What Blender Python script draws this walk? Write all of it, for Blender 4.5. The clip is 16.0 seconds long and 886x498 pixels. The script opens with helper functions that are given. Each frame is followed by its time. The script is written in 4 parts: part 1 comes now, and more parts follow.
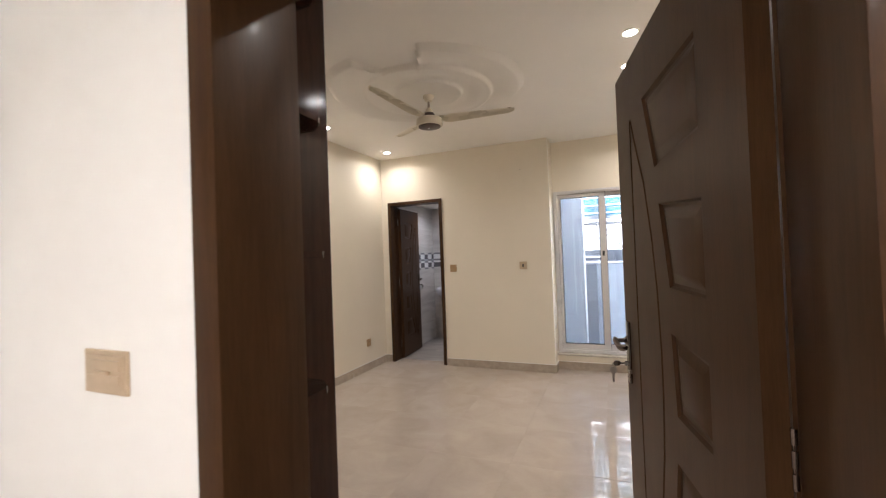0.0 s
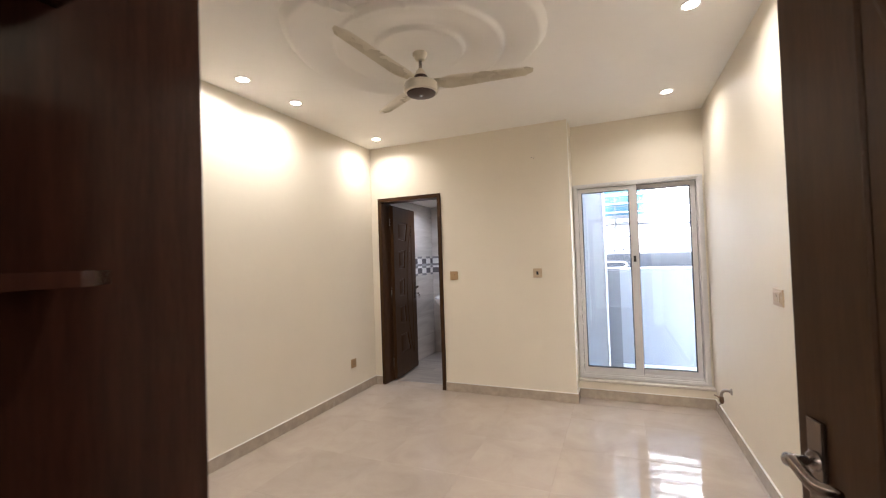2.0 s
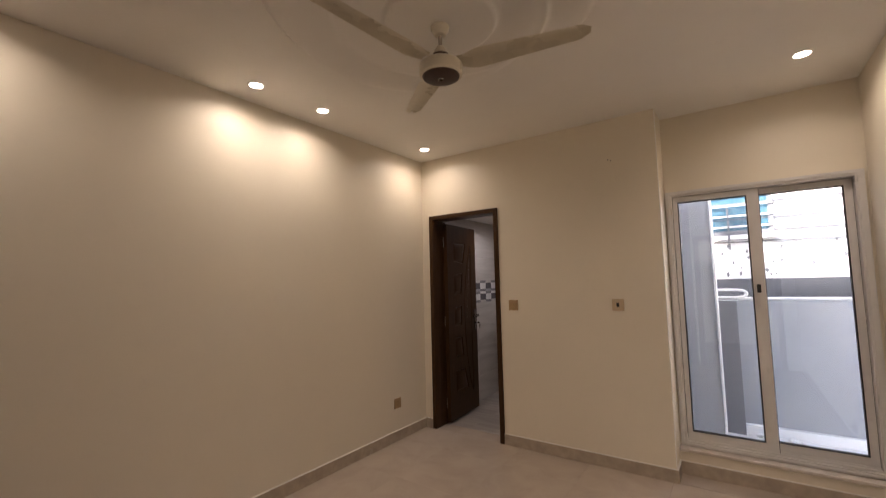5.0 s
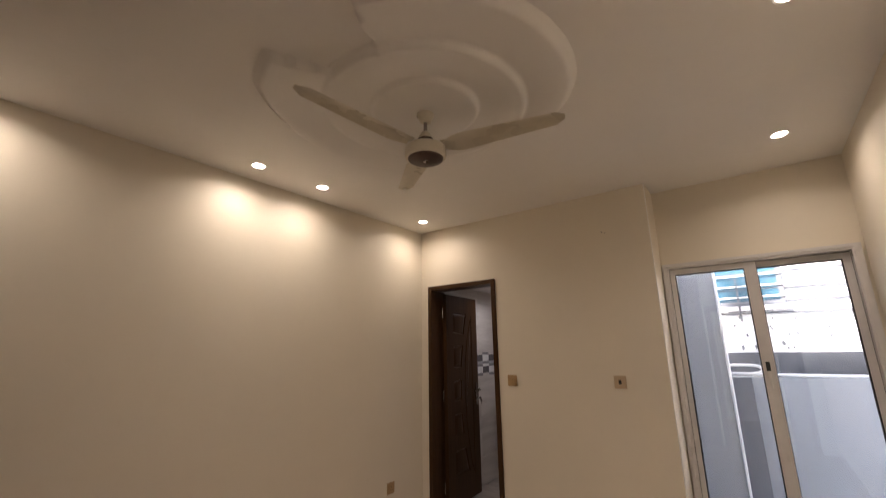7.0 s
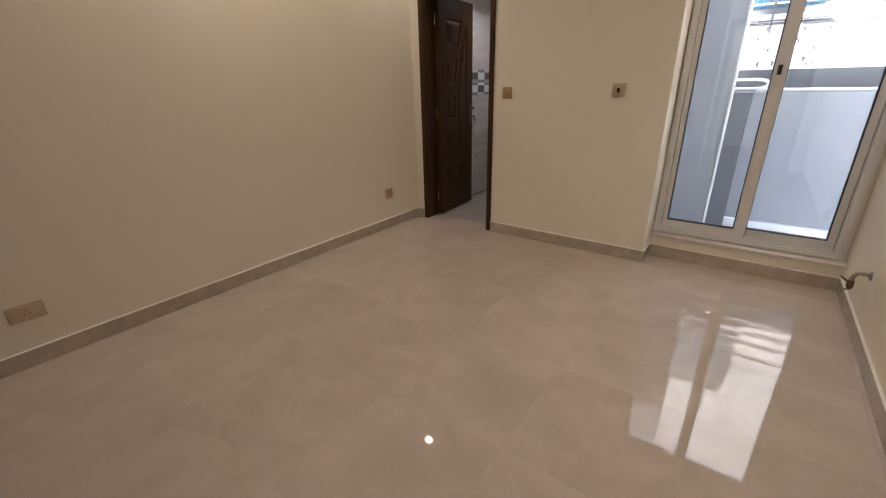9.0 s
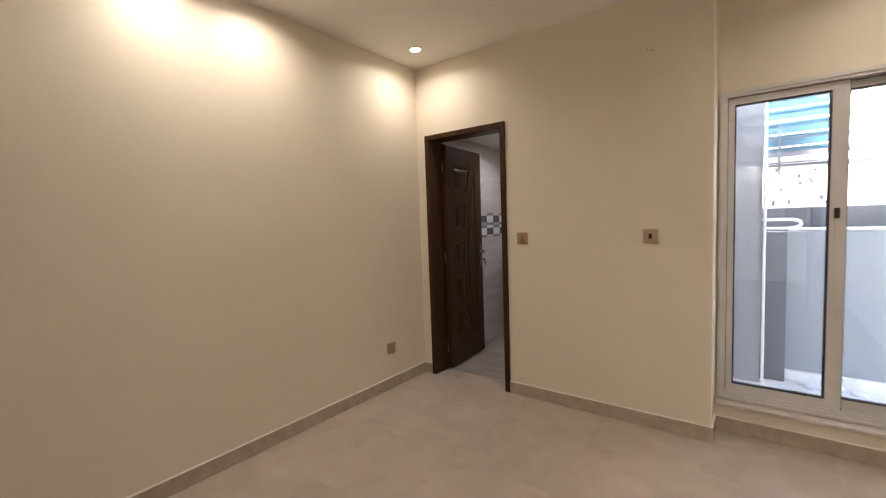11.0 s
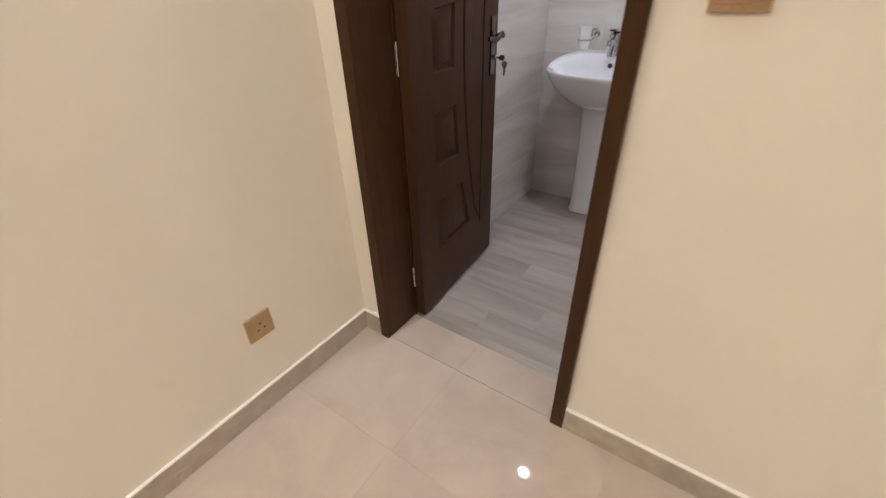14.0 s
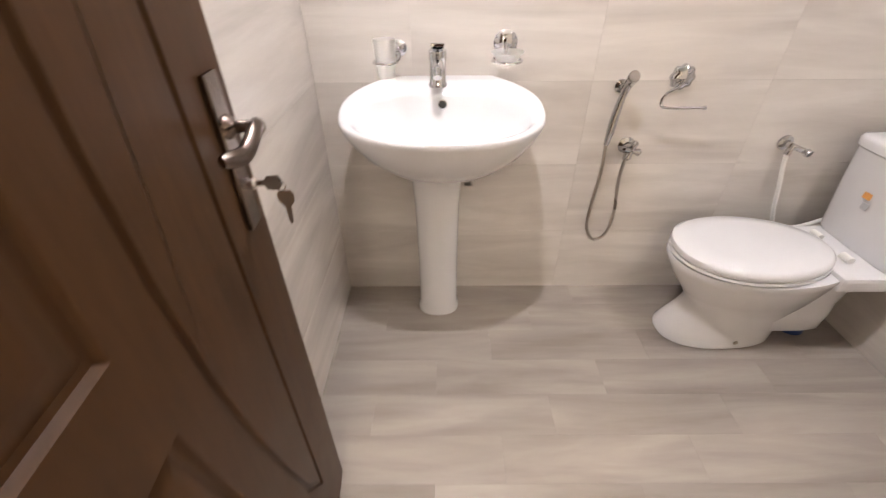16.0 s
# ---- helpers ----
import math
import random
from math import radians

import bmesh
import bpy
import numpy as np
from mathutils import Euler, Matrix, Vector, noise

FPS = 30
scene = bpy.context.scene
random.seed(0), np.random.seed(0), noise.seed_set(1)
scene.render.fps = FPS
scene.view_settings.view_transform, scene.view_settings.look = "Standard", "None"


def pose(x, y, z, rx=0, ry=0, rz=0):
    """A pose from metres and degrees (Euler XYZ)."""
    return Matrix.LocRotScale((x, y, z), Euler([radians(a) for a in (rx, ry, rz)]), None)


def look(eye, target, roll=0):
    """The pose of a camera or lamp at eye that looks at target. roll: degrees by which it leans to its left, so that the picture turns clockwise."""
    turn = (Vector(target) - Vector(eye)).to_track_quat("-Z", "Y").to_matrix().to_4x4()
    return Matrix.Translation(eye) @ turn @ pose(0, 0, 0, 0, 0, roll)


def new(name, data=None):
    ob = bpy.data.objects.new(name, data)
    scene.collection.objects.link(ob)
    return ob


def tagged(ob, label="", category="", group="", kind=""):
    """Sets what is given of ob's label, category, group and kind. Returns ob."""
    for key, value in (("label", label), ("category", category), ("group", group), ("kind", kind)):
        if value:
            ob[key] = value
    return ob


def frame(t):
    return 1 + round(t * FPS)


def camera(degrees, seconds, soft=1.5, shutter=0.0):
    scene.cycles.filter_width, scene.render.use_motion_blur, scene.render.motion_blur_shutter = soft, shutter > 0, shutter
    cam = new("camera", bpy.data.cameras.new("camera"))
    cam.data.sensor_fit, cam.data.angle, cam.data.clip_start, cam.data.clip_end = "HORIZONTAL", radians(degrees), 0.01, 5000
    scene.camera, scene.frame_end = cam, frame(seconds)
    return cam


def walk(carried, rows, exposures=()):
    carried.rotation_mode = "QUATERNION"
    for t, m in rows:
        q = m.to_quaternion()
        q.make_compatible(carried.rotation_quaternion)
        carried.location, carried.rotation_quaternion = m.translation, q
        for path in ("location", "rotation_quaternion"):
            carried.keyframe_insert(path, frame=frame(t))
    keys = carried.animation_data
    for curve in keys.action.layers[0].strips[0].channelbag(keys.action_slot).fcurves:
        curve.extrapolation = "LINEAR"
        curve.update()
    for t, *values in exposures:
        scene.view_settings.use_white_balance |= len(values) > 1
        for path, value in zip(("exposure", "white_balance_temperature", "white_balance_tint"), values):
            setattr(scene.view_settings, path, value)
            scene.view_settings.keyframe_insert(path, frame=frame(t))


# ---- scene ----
cam = camera(93.9, 16.0, 1.15, 0.4)
PATH = [
    (0, (0.038, -0.191, 1.409), (-0.723, 1.659, 1.444), -2.1),
    (0.5, (0.016, -0.03, 1.406), (-0.661, 1.851, 1.43), -2.2),
    (1, (0.02, 0.173, 1.423), (-0.779, 2.006, 1.464), -2.0),
    (1.5, (-0.09, 0.382, 1.409), (-0.872, 2.222, 1.457), -1.8),
    (2, (-0.226, 0.586, 1.44), (-1.002, 2.429, 1.486), -1.9),
    (2.5, (-0.211, 0.85, 1.446), (-1.118, 2.631, 1.502), -1.9),
    (3, (-0.216, 1.044, 1.453), (-1.203, 2.782, 1.513), -1.7),
    (3.5, (-0.303, 1.208, 1.462), (-1.281, 2.952, 1.535), -1.5),
    (4, (-0.34, 1.28, 1.46), (-1.339, 3.011, 1.526), -1.4),
    (4.5, (-0.297, 1.304, 1.469), (-1.399, 2.971, 1.54), -1.3),
    (5, (-0.211, 1.312, 1.483), (-1.354, 2.946, 1.638), -1.4),
    (5.2, (-0.193, 1.312, 1.489), (-1.33, 2.939, 1.734), -1.4),
    (6.3, (-0.135, 1.36, 1.512), (-1.30, 2.966, 2.12), -1.3),
    (7.3, (-0.077, 1.417, 1.531), (-1.273, 2.998, 1.795), -1.1),
    (7.5, (-0.088, 1.437, 1.522), (-1.285, 3.038, 1.58), -0.8),
    (8, (-0.097, 1.449, 1.403), (-1.278, 3.029, 1.075), -1.6),
    (8.5, (-0.084, 1.466, 1.333), (-1.211, 2.968, 0.644), -1.2),
    (9, (-0.101, 1.459, 1.326), (-1.212, 2.949, 0.587), -1.1),
    (9.5, (-0.116, 1.458, 1.353), (-1.263, 3.002, 0.804), -1.1),
    (10, (-0.133, 1.477, 1.395), (-1.319, 3.067, 1.14), -2.0),
    (10.2, (-0.17, 1.516, 1.412), (-1.352, 3.114, 1.19), -2.2),
    (12.3, (-0.967, 2.749, 1.396), (-2.253, 4.28, 1.352), -1.3),
    (12.5, (-1.043, 2.895, 1.407), (-2.35, 4.408, 1.344), -1.0),
    (13, (-1.332, 3.269, 1.378), (-2.632, 4.767, 1.121), -1.2),
    (13.2, (-1.457, 3.353, 1.346), (-2.661, 4.871, 0.851), -1.9),
    (13.5, (-1.612, 3.581, 1.307), (-2.693, 5.046, 0.478), -2.0),
    (14, (-1.823, 3.875, 1.255), (-2.806, 5.244, 0.178), -1.8),
    (14.5, (-2.117, 4.208, 1.278), (-2.906, 5.609, 0.089), -3.6),
    (15, (-2.272, 4.548, 1.273), (-2.855, 6.024, 0.056), -3.9),
    (15.5, (-2.359, 4.802, 1.274), (-2.702, 6.346, 0.05), -2.5),
    (16, (-2.461, 5.032, 1.268), (-2.464, 6.644, 0.084), -0.4),
]
BASE = 2.62  # stops
EXPOSURE = (
    (0, 0.52, 5700, 12), (1.0, 0.72, 5700, 12), (1.5, 0.9, 5700, 12), (2.0, 0.8, 5700, 12), (2.5, 0.42, 5800, 12), (3, 0.16, 6000, 14), (3.5, -0.31, 6300, 16),
    (5, -0.34, 6650, 20), (7.5, -0.38, 6500, 18), (8, -0.4, 6450, 17), (8.5, -0.22, 6350, 15), (9, -0.06, 6250, 14), (10, 0.08, 6300, 14), (12.5, 0.14, 6220, 16), (13, 0.58, 5950, 13),
    (13.5, 0.99, 5850, 12), (14.0, 1.15, 5800, 12), (14.5, 1.38, 5900, 12), (15, 1.98, 6050, 12), (15.5, 2.2, 6350, 13), (16, 2.08, 6700, 14),
)
walk(cam, [(t, look(eye, target, roll)) for t, eye, target, roll in PATH], [(t, BASE + e, k, tint) for t, e, k, tint in EXPOSURE])

# ---- light ----
world = bpy.data.worlds.new("world")
scene.world = world
world.use_nodes = True
wn = world.node_tree.nodes
sky = wn.new("ShaderNodeTexSky")
sky.sky_type, sky.sun_disc = "NISHITA", False
sky.sun_elevation, sky.sun_rotation = radians(33), radians(197)
sky.air_density, sky.dust_density = 1.0, 2.0
world.node_tree.links.new(sky.outputs[0], wn["Background"].inputs[0])
wn["Background"].inputs[1].default_value = 0.15

sun = new("sun", bpy.data.lights.new("sun", "SUN"))
sun.data.energy, sun.data.angle, sun.data.color = 4.0, radians(10), (1.0, 0.96, 0.9)
sun.matrix_world = look((0, 0, 9), (2.5, 8.0, 3.5))

HALL_COLOUR, LAMP_COLOUR, BATH_COLOUR = (1.0, 0.91, 0.79), (1.0, 0.88, 0.725), (0.985, 0.965, 1.0)
ROOM_W, BATH_W, HALL_W = 0.65, 0.46, 4.2


def beam(x, y, z, watts, colour):
    """The light of one flat LED disc, downwards."""
    d = bpy.data.lights.new("downlight_beam", "AREA")
    d.shape, d.size, d.energy, d.color, d.spread = "DISK", 0.075, watts, colour, radians(152)
    ob = new("downlight_beam", d)
    ob.location = (x, y, z)
    return ob


# ---- materials ----
def nodes_of(name):
    m = bpy.data.materials.new(name)
    m.use_nodes = True
    nt = m.node_tree
    return m, nt, nt.nodes["Principled BSDF"]


def link(nt, a, b):
    nt.links.new(a, b)


def coords(nt, scale=(1, 1, 1), rot=(0, 0, 0)):
    c, mp = nt.nodes.new("ShaderNodeTexCoord"), nt.nodes.new("ShaderNodeMapping")
    mp.inputs["Scale"].default_value = scale
    mp.inputs["Rotation"].default_value = rot
    link(nt, c.outputs["Object"], mp.inputs["Vector"])
    return mp.outputs["Vector"]


def noise_of(nt, vec, scale, detail=4, rough=0.55, warp=0.0):
    n = nt.nodes.new("ShaderNodeTexNoise")
    n.inputs["Scale"].default_value, n.inputs["Detail"].default_value = scale, detail
    n.inputs["Roughness"].default_value, n.inputs["Distortion"].default_value = rough, warp
    link(nt, vec, n.inputs["Vector"])
    return n.outputs["Fac"]


def ramp(nt, fac, stops):
    r = nt.nodes.new("ShaderNodeValToRGB")
    els = r.color_ramp.elements
    while len(els) < len(stops):
        els.new(0.5)
    for e, (p, c) in zip(els, stops):
        e.position, e.color = p, (*c, 1)
    link(nt, fac, r.inputs["Fac"])
    return r.outputs["Color"]


def mix(nt, a, b, fac, mode="MIX"):
    m = nt.nodes.new("ShaderNodeMix")
    m.data_type, m.blend_type = "RGBA", mode
    for socket, v in ((m.inputs[0], fac), (m.inputs[6], a), (m.inputs[7], b)):
        if isinstance(v, (int, float)):
            socket.default_value = v
        elif isinstance(v, tuple):
            socket.default_value = (*v, 1)
        else:
            link(nt, v, socket)
    return m.outputs[2]


def bump(nt, bsdf, height, strength, distance=0.002):
    b = nt.nodes.new("ShaderNodeBump")
    b.inputs["Strength"].default_value, b.inputs["Distance"].default_value = strength, distance
    link(nt, height, b.inputs["Height"])
    link(nt, b.outputs[0], bsdf.inputs["Normal"])


def varied(nt, bsdf, base, spread):
    """Rough value around base, broken by a soft noise."""
    n = noise_of(nt, coords(nt), 6, 3)
    m = nt.nodes.new("ShaderNodeMapRange")
    m.inputs["To Min"].default_value, m.inputs["To Max"].default_value = base - spread, base + spread
    link(nt, n, m.inputs["Value"])
    link(nt, m.outputs[0], bsdf.inputs["Roughness"])


def paint(name, colour, rough=0.5, wave=0.03, grain=0.12):
    """Rolled emulsion: faint clouds and an orange-peel grain."""
    m, nt, b = nodes_of(name)
    v = coords(nt)
    lo = tuple(c * (1 - wave) for c in colour)
    hi = tuple(min(1, c * (1 + wave)) for c in colour)
    big = ramp(nt, noise_of(nt, v, 1.3, 3), [(0.3, lo), (0.7, hi)])
    scuff = ramp(nt, noise_of(nt, v, 9, 5, 0.7), [(0.25, tuple(c * 0.94 for c in colour)), (0.45, colour)])
    link(nt, mix(nt, big, scuff, 0.35), b.inputs["Base Color"])
    varied(nt, b, rough, 0.06)
    bump(nt, b, noise_of(nt, v, 260, 3), grain, 0.001)
    return m


def plain(name, colour, rough=0.4, metal=0.0, coat=0.0, grain=0.0, wave=0.06):
    m, nt, b = nodes_of(name)
    v = coords(nt)
    lo = tuple(c * (1 - wave) for c in colour)
    hi = tuple(min(1, c * (1 + wave)) for c in colour)
    link(nt, ramp(nt, noise_of(nt, v, 14, 4), [(0.3, lo), (0.7, hi)]), b.inputs["Base Color"])
    b.inputs["Metallic"].default_value = metal
    b.inputs["Coat Weight"].default_value = coat
    varied(nt, b, rough, rough * 0.25)
    if grain:
        bump(nt, b, noise_of(nt, v, 180, 3), grain, 0.001)
    return m


def wood(name, dark, light, axis, rough=0.34, coat=0.02):
    """Stained veneer with the grain along one axis."""
    m, nt, b = nodes_of(name)
    s = [9, 9, 9]
    s["xyz".index(axis)] = 0.7
    v = coords(nt, tuple(s))
    streak = noise_of(nt, v, 3.2, 7, 0.65, 0.6)
    fine = noise_of(nt, v, 22, 5, 0.7)
    c1 = ramp(nt, streak, [(0.3, dark), (0.72, light)])
    c2 = ramp(nt, fine, [(0.35, tuple(c * 0.75 for c in dark)), (0.6, light)])
    link(nt, mix(nt, c1, c2, 0.25), b.inputs["Base Color"])
    varied(nt, b, rough, 0.07)
    b.inputs["Coat Weight"].default_value, b.inputs["Coat Roughness"].default_value = coat, 0.12
    b.inputs["Specular IOR Level"].default_value = 0.11
    bump(nt, b, fine, 0.12, 0.001)
    return m


def floor_tile(name):
    """Polished cream porcelain with soft clouds and pale veins, each tile a shade of its own."""
    m, nt, b = nodes_of(name)
    c, info = nt.nodes.new("ShaderNodeTexCoord"), nt.nodes.new("ShaderNodeObjectInfo")
    add = nt.nodes.new("ShaderNodeVectorMath")
    mul = nt.nodes.new("ShaderNodeVectorMath")
    mul.operation, mul.inputs[1].default_value = "MULTIPLY", (37, 61, 13)
    link(nt, info.outputs["Random"], mul.inputs[0])
    link(nt, c.outputs["Object"], add.inputs[0])
    link(nt, mul.outputs[0], add.inputs[1])
    v = add.outputs[0]
    cloud = ramp(nt, noise_of(nt, v, 3.2, 5, 0.55, 0.8), [(0.25, (0.40, 0.335, 0.278)), (0.5, (0.455, 0.382, 0.32)), (0.75, (0.50, 0.425, 0.36))])
    vein = ramp(nt, noise_of(nt, v, 5.5, 8, 0.62, 2.2), [(0.46, (0, 0, 0)), (0.5, (1, 1, 1)), (0.54, (0, 0, 0))])
    vm = nt.nodes.new("ShaderNodeMath")
    vm.operation, vm.inputs[1].default_value = "MULTIPLY", 0.06
    link(nt, vein, vm.inputs[0])
    veined = mix(nt, cloud, (0.59, 0.52, 0.45), vm.outputs[0])
    shade = ramp(nt, info.outputs["Random"], [(0.0, (0.975, 0.975, 0.975)), (1.0, (1, 1, 1))])
    link(nt, mix(nt, veined, shade, 1.0, "MULTIPLY"), b.inputs["Base Color"])
    smear = nt.nodes.new("ShaderNodeMapRange")
    smear.inputs["To Min"].default_value, smear.inputs["To Max"].default_value = 0.008, 0.035
    link(nt, noise_of(nt, v, 4, 6, 0.7), smear.inputs["Value"])
    link(nt, smear.outputs[0], b.inputs["Roughness"])
    b.inputs["Specular IOR Level"].default_value = 0.33
    return m


def streaked_tile(name, dark, light, axis, rough):
    """Matt porcelain with streaks like weathered timber."""
    m, nt, b = nodes_of(name)
    c, info = nt.nodes.new("ShaderNodeTexCoord"), nt.nodes.new("ShaderNodeObjectInfo")
    add, mul = nt.nodes.new("ShaderNodeVectorMath"), nt.nodes.new("ShaderNodeVectorMath")
    mul.operation, mul.inputs[1].default_value = "MULTIPLY", (41, 23, 57)
    link(nt, info.outputs["Random"], mul.inputs[0])
    link(nt, c.outputs["Object"], add.inputs[0])
    link(nt, mul.outputs[0], add.inputs[1])
    mp = nt.nodes.new("ShaderNodeMapping")
    s = [7, 7, 7]
    s["xyz".index(axis)] = 1.0
    mp.inputs["Scale"].default_value = s
    link(nt, add.outputs[0], mp.inputs["Vector"])
    v = mp.outputs["Vector"]
    mid = tuple((a + d) / 2 for a, d in zip(dark, light))
    broad = ramp(nt, noise_of(nt, v, 1.1, 4, 0.5, 0.9), [(0.3, dark), (0.5, mid), (0.68, light)])
    fine = ramp(nt, noise_of(nt, v, 7, 5, 0.7), [(0.3, dark), (0.65, light)])
    link(nt, mix(nt, broad, fine, 0.14), b.inputs["Base Color"])
    varied(nt, b, rough, 0.06)
    return m


def glow(name, colour, strength):
    m, nt, b = nodes_of(name)
    b.inputs["Base Color"].default_value = (0.9, 0.9, 0.85, 1)
    b.inputs["Emission Color"].default_value, b.inputs["Emission Strength"].default_value = (*colour, 1), strength
    return m


def glass(name, tint=(0.96, 0.98, 0.99), rough=0.0):
    m, nt, b = nodes_of(name)
    b.inputs["Base Color"].default_value = (*tint, 1)
    b.inputs["Roughness"].default_value, b.inputs["Transmission Weight"].default_value, b.inputs["IOR"].default_value = rough, 1.0, 1.45
    return m


WALL = paint("cream_emulsion", (0.80, 0.729, 0.605))
HALL = paint("pale_emulsion", (0.88, 0.86, 0.83))
WHITE = paint("white_emulsion", (0.87, 0.845, 0.80), 0.6)
DOOR_V = wood("walnut_upright", (0.043, 0.0204, 0.0086), (0.072, 0.0348, 0.0152), "z")
DOOR_H = wood("walnut_level", (0.043, 0.0204, 0.0086), (0.072, 0.0348, 0.0152), "x")
CABINET = wood("dark_laminate", (0.023, 0.0088, 0.0058), (0.048, 0.0185, 0.012), "z", 0.14, 0.12)
TILE = floor_tile("cream_porcelain")
SKIRT = plain("grey_beige_porcelain", (0.46, 0.385, 0.31), 0.25, wave=0.12)
GROUT = plain("grout", (0.41, 0.345, 0.29), 0.85, grain=0.3)
PALE_GROUT = plain("pale_grout", (0.46, 0.42, 0.38), 0.85, grain=0.3)
BATH_FLOOR = streaked_tile("grey_timber_tile", (0.235, 0.203, 0.178), (0.40, 0.357, 0.317), "x", 0.34)
BATH_WALL = streaked_tile("pale_timber_tile", (0.50, 0.46, 0.42), (0.70, 0.66, 0.61), "x", 0.22)
BATH_WALL_Y = streaked_tile("pale_timber_tile_side", (0.50, 0.46, 0.42), (0.70, 0.66, 0.61), "y", 0.22)
CHROME = plain("chrome", (0.60, 0.60, 0.61), 0.06, 1.0, wave=0.02)
STEEL = plain("brushed_steel", (0.40, 0.36, 0.32), 0.3, 1.0)
NICKEL = plain("dark_nickel", (0.19, 0.155, 0.135), 0.26, 1.0)
CERAMIC = plain("glazed_ceramic", (0.74, 0.74, 0.75), 0.08, coat=0.5, wave=0.01)
PLASTIC = plain("white_plastic", (0.80, 0.79, 0.76), 0.35, wave=0.03)
UPVC = plain("white_upvc", (0.68, 0.66, 0.645), 0.3, wave=0.03)
GOLD = plain("bronze_plate", (0.47, 0.315, 0.165), 0.35, 0.3, wave=0.1)
GOLD_LIGHT = plain("champagne_plate", (0.58, 0.45, 0.31), 0.35, 0.3, wave=0.08)
BLACK = plain("black_plastic", (0.02, 0.02, 0.02), 0.4)
RUBBER_AND_SHADE = plain("dark_gasket_and_gap_shade", (0.03, 0.03, 0.035), 0.6)
CREAM_METAL = plain("cream_enamel", (0.76, 0.70, 0.58), 0.28, wave=0.03)
BROWN_TRIM = plain("brown_enamel", (0.07, 0.04, 0.03), 0.3)
RENDER_GREY = paint("grey_render", (0.30, 0.315, 0.33), 0.85, 0.08, 0.5)
RENDER_DARK = paint("dark_render", (0.15, 0.155, 0.165), 0.85, 0.08, 0.5)
RENDER_SLATE = paint("slate_render", (0.085, 0.09, 0.098), 0.85, 0.08, 0.5)
RENDER_WHITE = paint("white_render", (0.76, 0.76, 0.75), 0.8, 0.05, 0.4)
CONCRETE = paint("balcony_concrete", (0.74, 0.73, 0.71), 0.8, 0.1, 0.6)
PANE = glass("clear_glass")
THIN_GLASS = glass("frosted_glass", (0.97, 0.98, 0.98), 0.28)
THIN_GLASS.node_tree.nodes["Principled BSDF"].inputs["IOR"].default_value = 1.2
BLUE_PANE = plain("blue_window_glass", (0.05, 0.13, 0.18), 0.08, coat=0.5)
LED = glow("led_disc", (1.0, 0.90, 0.74), 6.0)


# ---- mesh helpers ----
def box(bm, x0, x1, y0, y1, z0, z1):
    vs = [bm.verts.new(p) for p in ((x0, y0, z0), (x1, y0, z0), (x1, y1, z0), (x0, y1, z0), (x0, y0, z1), (x1, y0, z1), (x1, y1, z1), (x0, y1, z1))]
    fs = [bm.faces.new([vs[i] for i in f]) for f in ((3, 2, 1, 0), (4, 5, 6, 7), (0, 1, 5, 4), (1, 2, 6, 5), (2, 3, 7, 6), (3, 0, 4, 7))]
    return vs, fs


def boxes(*dims):
    bm = bmesh.new()
    for d in dims:
        box(bm, *d)
    return bm


def soft_box(x0, x1, y0, y1, z0, z1, r=0.003, n=2):
    bm = boxes((x0, x1, y0, y1, z0, z1))
    bmesh.ops.bevel(bm, geom=list(bm.edges), offset=r, segments=n, affect="EDGES", profile=0.7)
    return bm


def lathe(profile, n=32, axis=None):
    """A turned shape from (radius, height) pairs, about z unless a matrix tells otherwise."""
    bm = bmesh.new()
    rings = []
    for r, h in profile:
        if r < 1e-5:
            rings.append([bm.verts.new((0, 0, h))])
        else:
            rings.append([bm.verts.new((r * math.cos(2 * math.pi * k / n), r * math.sin(2 * math.pi * k / n), h)) for k in range(n)])
    for a, b in zip(rings, rings[1:]):
        for k in range(n):
            p, q = a[k % len(a)], a[(k + 1) % len(a)]
            s, t = b[(k + 1) % len(b)], b[k % len(b)]
            vs = list(dict.fromkeys((p, q, s, t)))
            if len(vs) > 2:
                bm.faces.new(vs)
    bmesh.ops.recalc_face_normals(bm, faces=list(bm.faces))
    if axis is not None:
        bm.transform(axis)
    return bm


def tube(points, r, n=10, close=False):
    """A round rod or hose through the points."""
    bm = bmesh.new()
    pts = [Vector(p) for p in points]
    rings, up = [], Vector((0.13, 0.31, 0.94)).normalized()
    for i, p in enumerate(pts):
        d = (pts[min(i + 1, len(pts) - 1)] - pts[max(i - 1, 0)]).normalized()
        side = d.cross(up)
        side = side.normalized() if side.length > 1e-4 else d.orthogonal().normalized()
        up = side.cross(d).normalized()
        rad = r[i] if isinstance(r, (list, tuple)) else r
        rings.append([bm.verts.new(p + rad * (math.cos(2 * math.pi * k / n) * side + math.sin(2 * math.pi * k / n) * up)) for k in range(n)])
    for a, b in zip(rings, rings[1:]):
        for k in range(n):
            bm.faces.new((a[k], a[(k + 1) % n], b[(k + 1) % n], b[k]))
    bm.faces.new(rings[0][::-1])
    bm.faces.new(rings[-1])
    bmesh.ops.recalc_face_normals(bm, faces=list(bm.faces))
    return bm


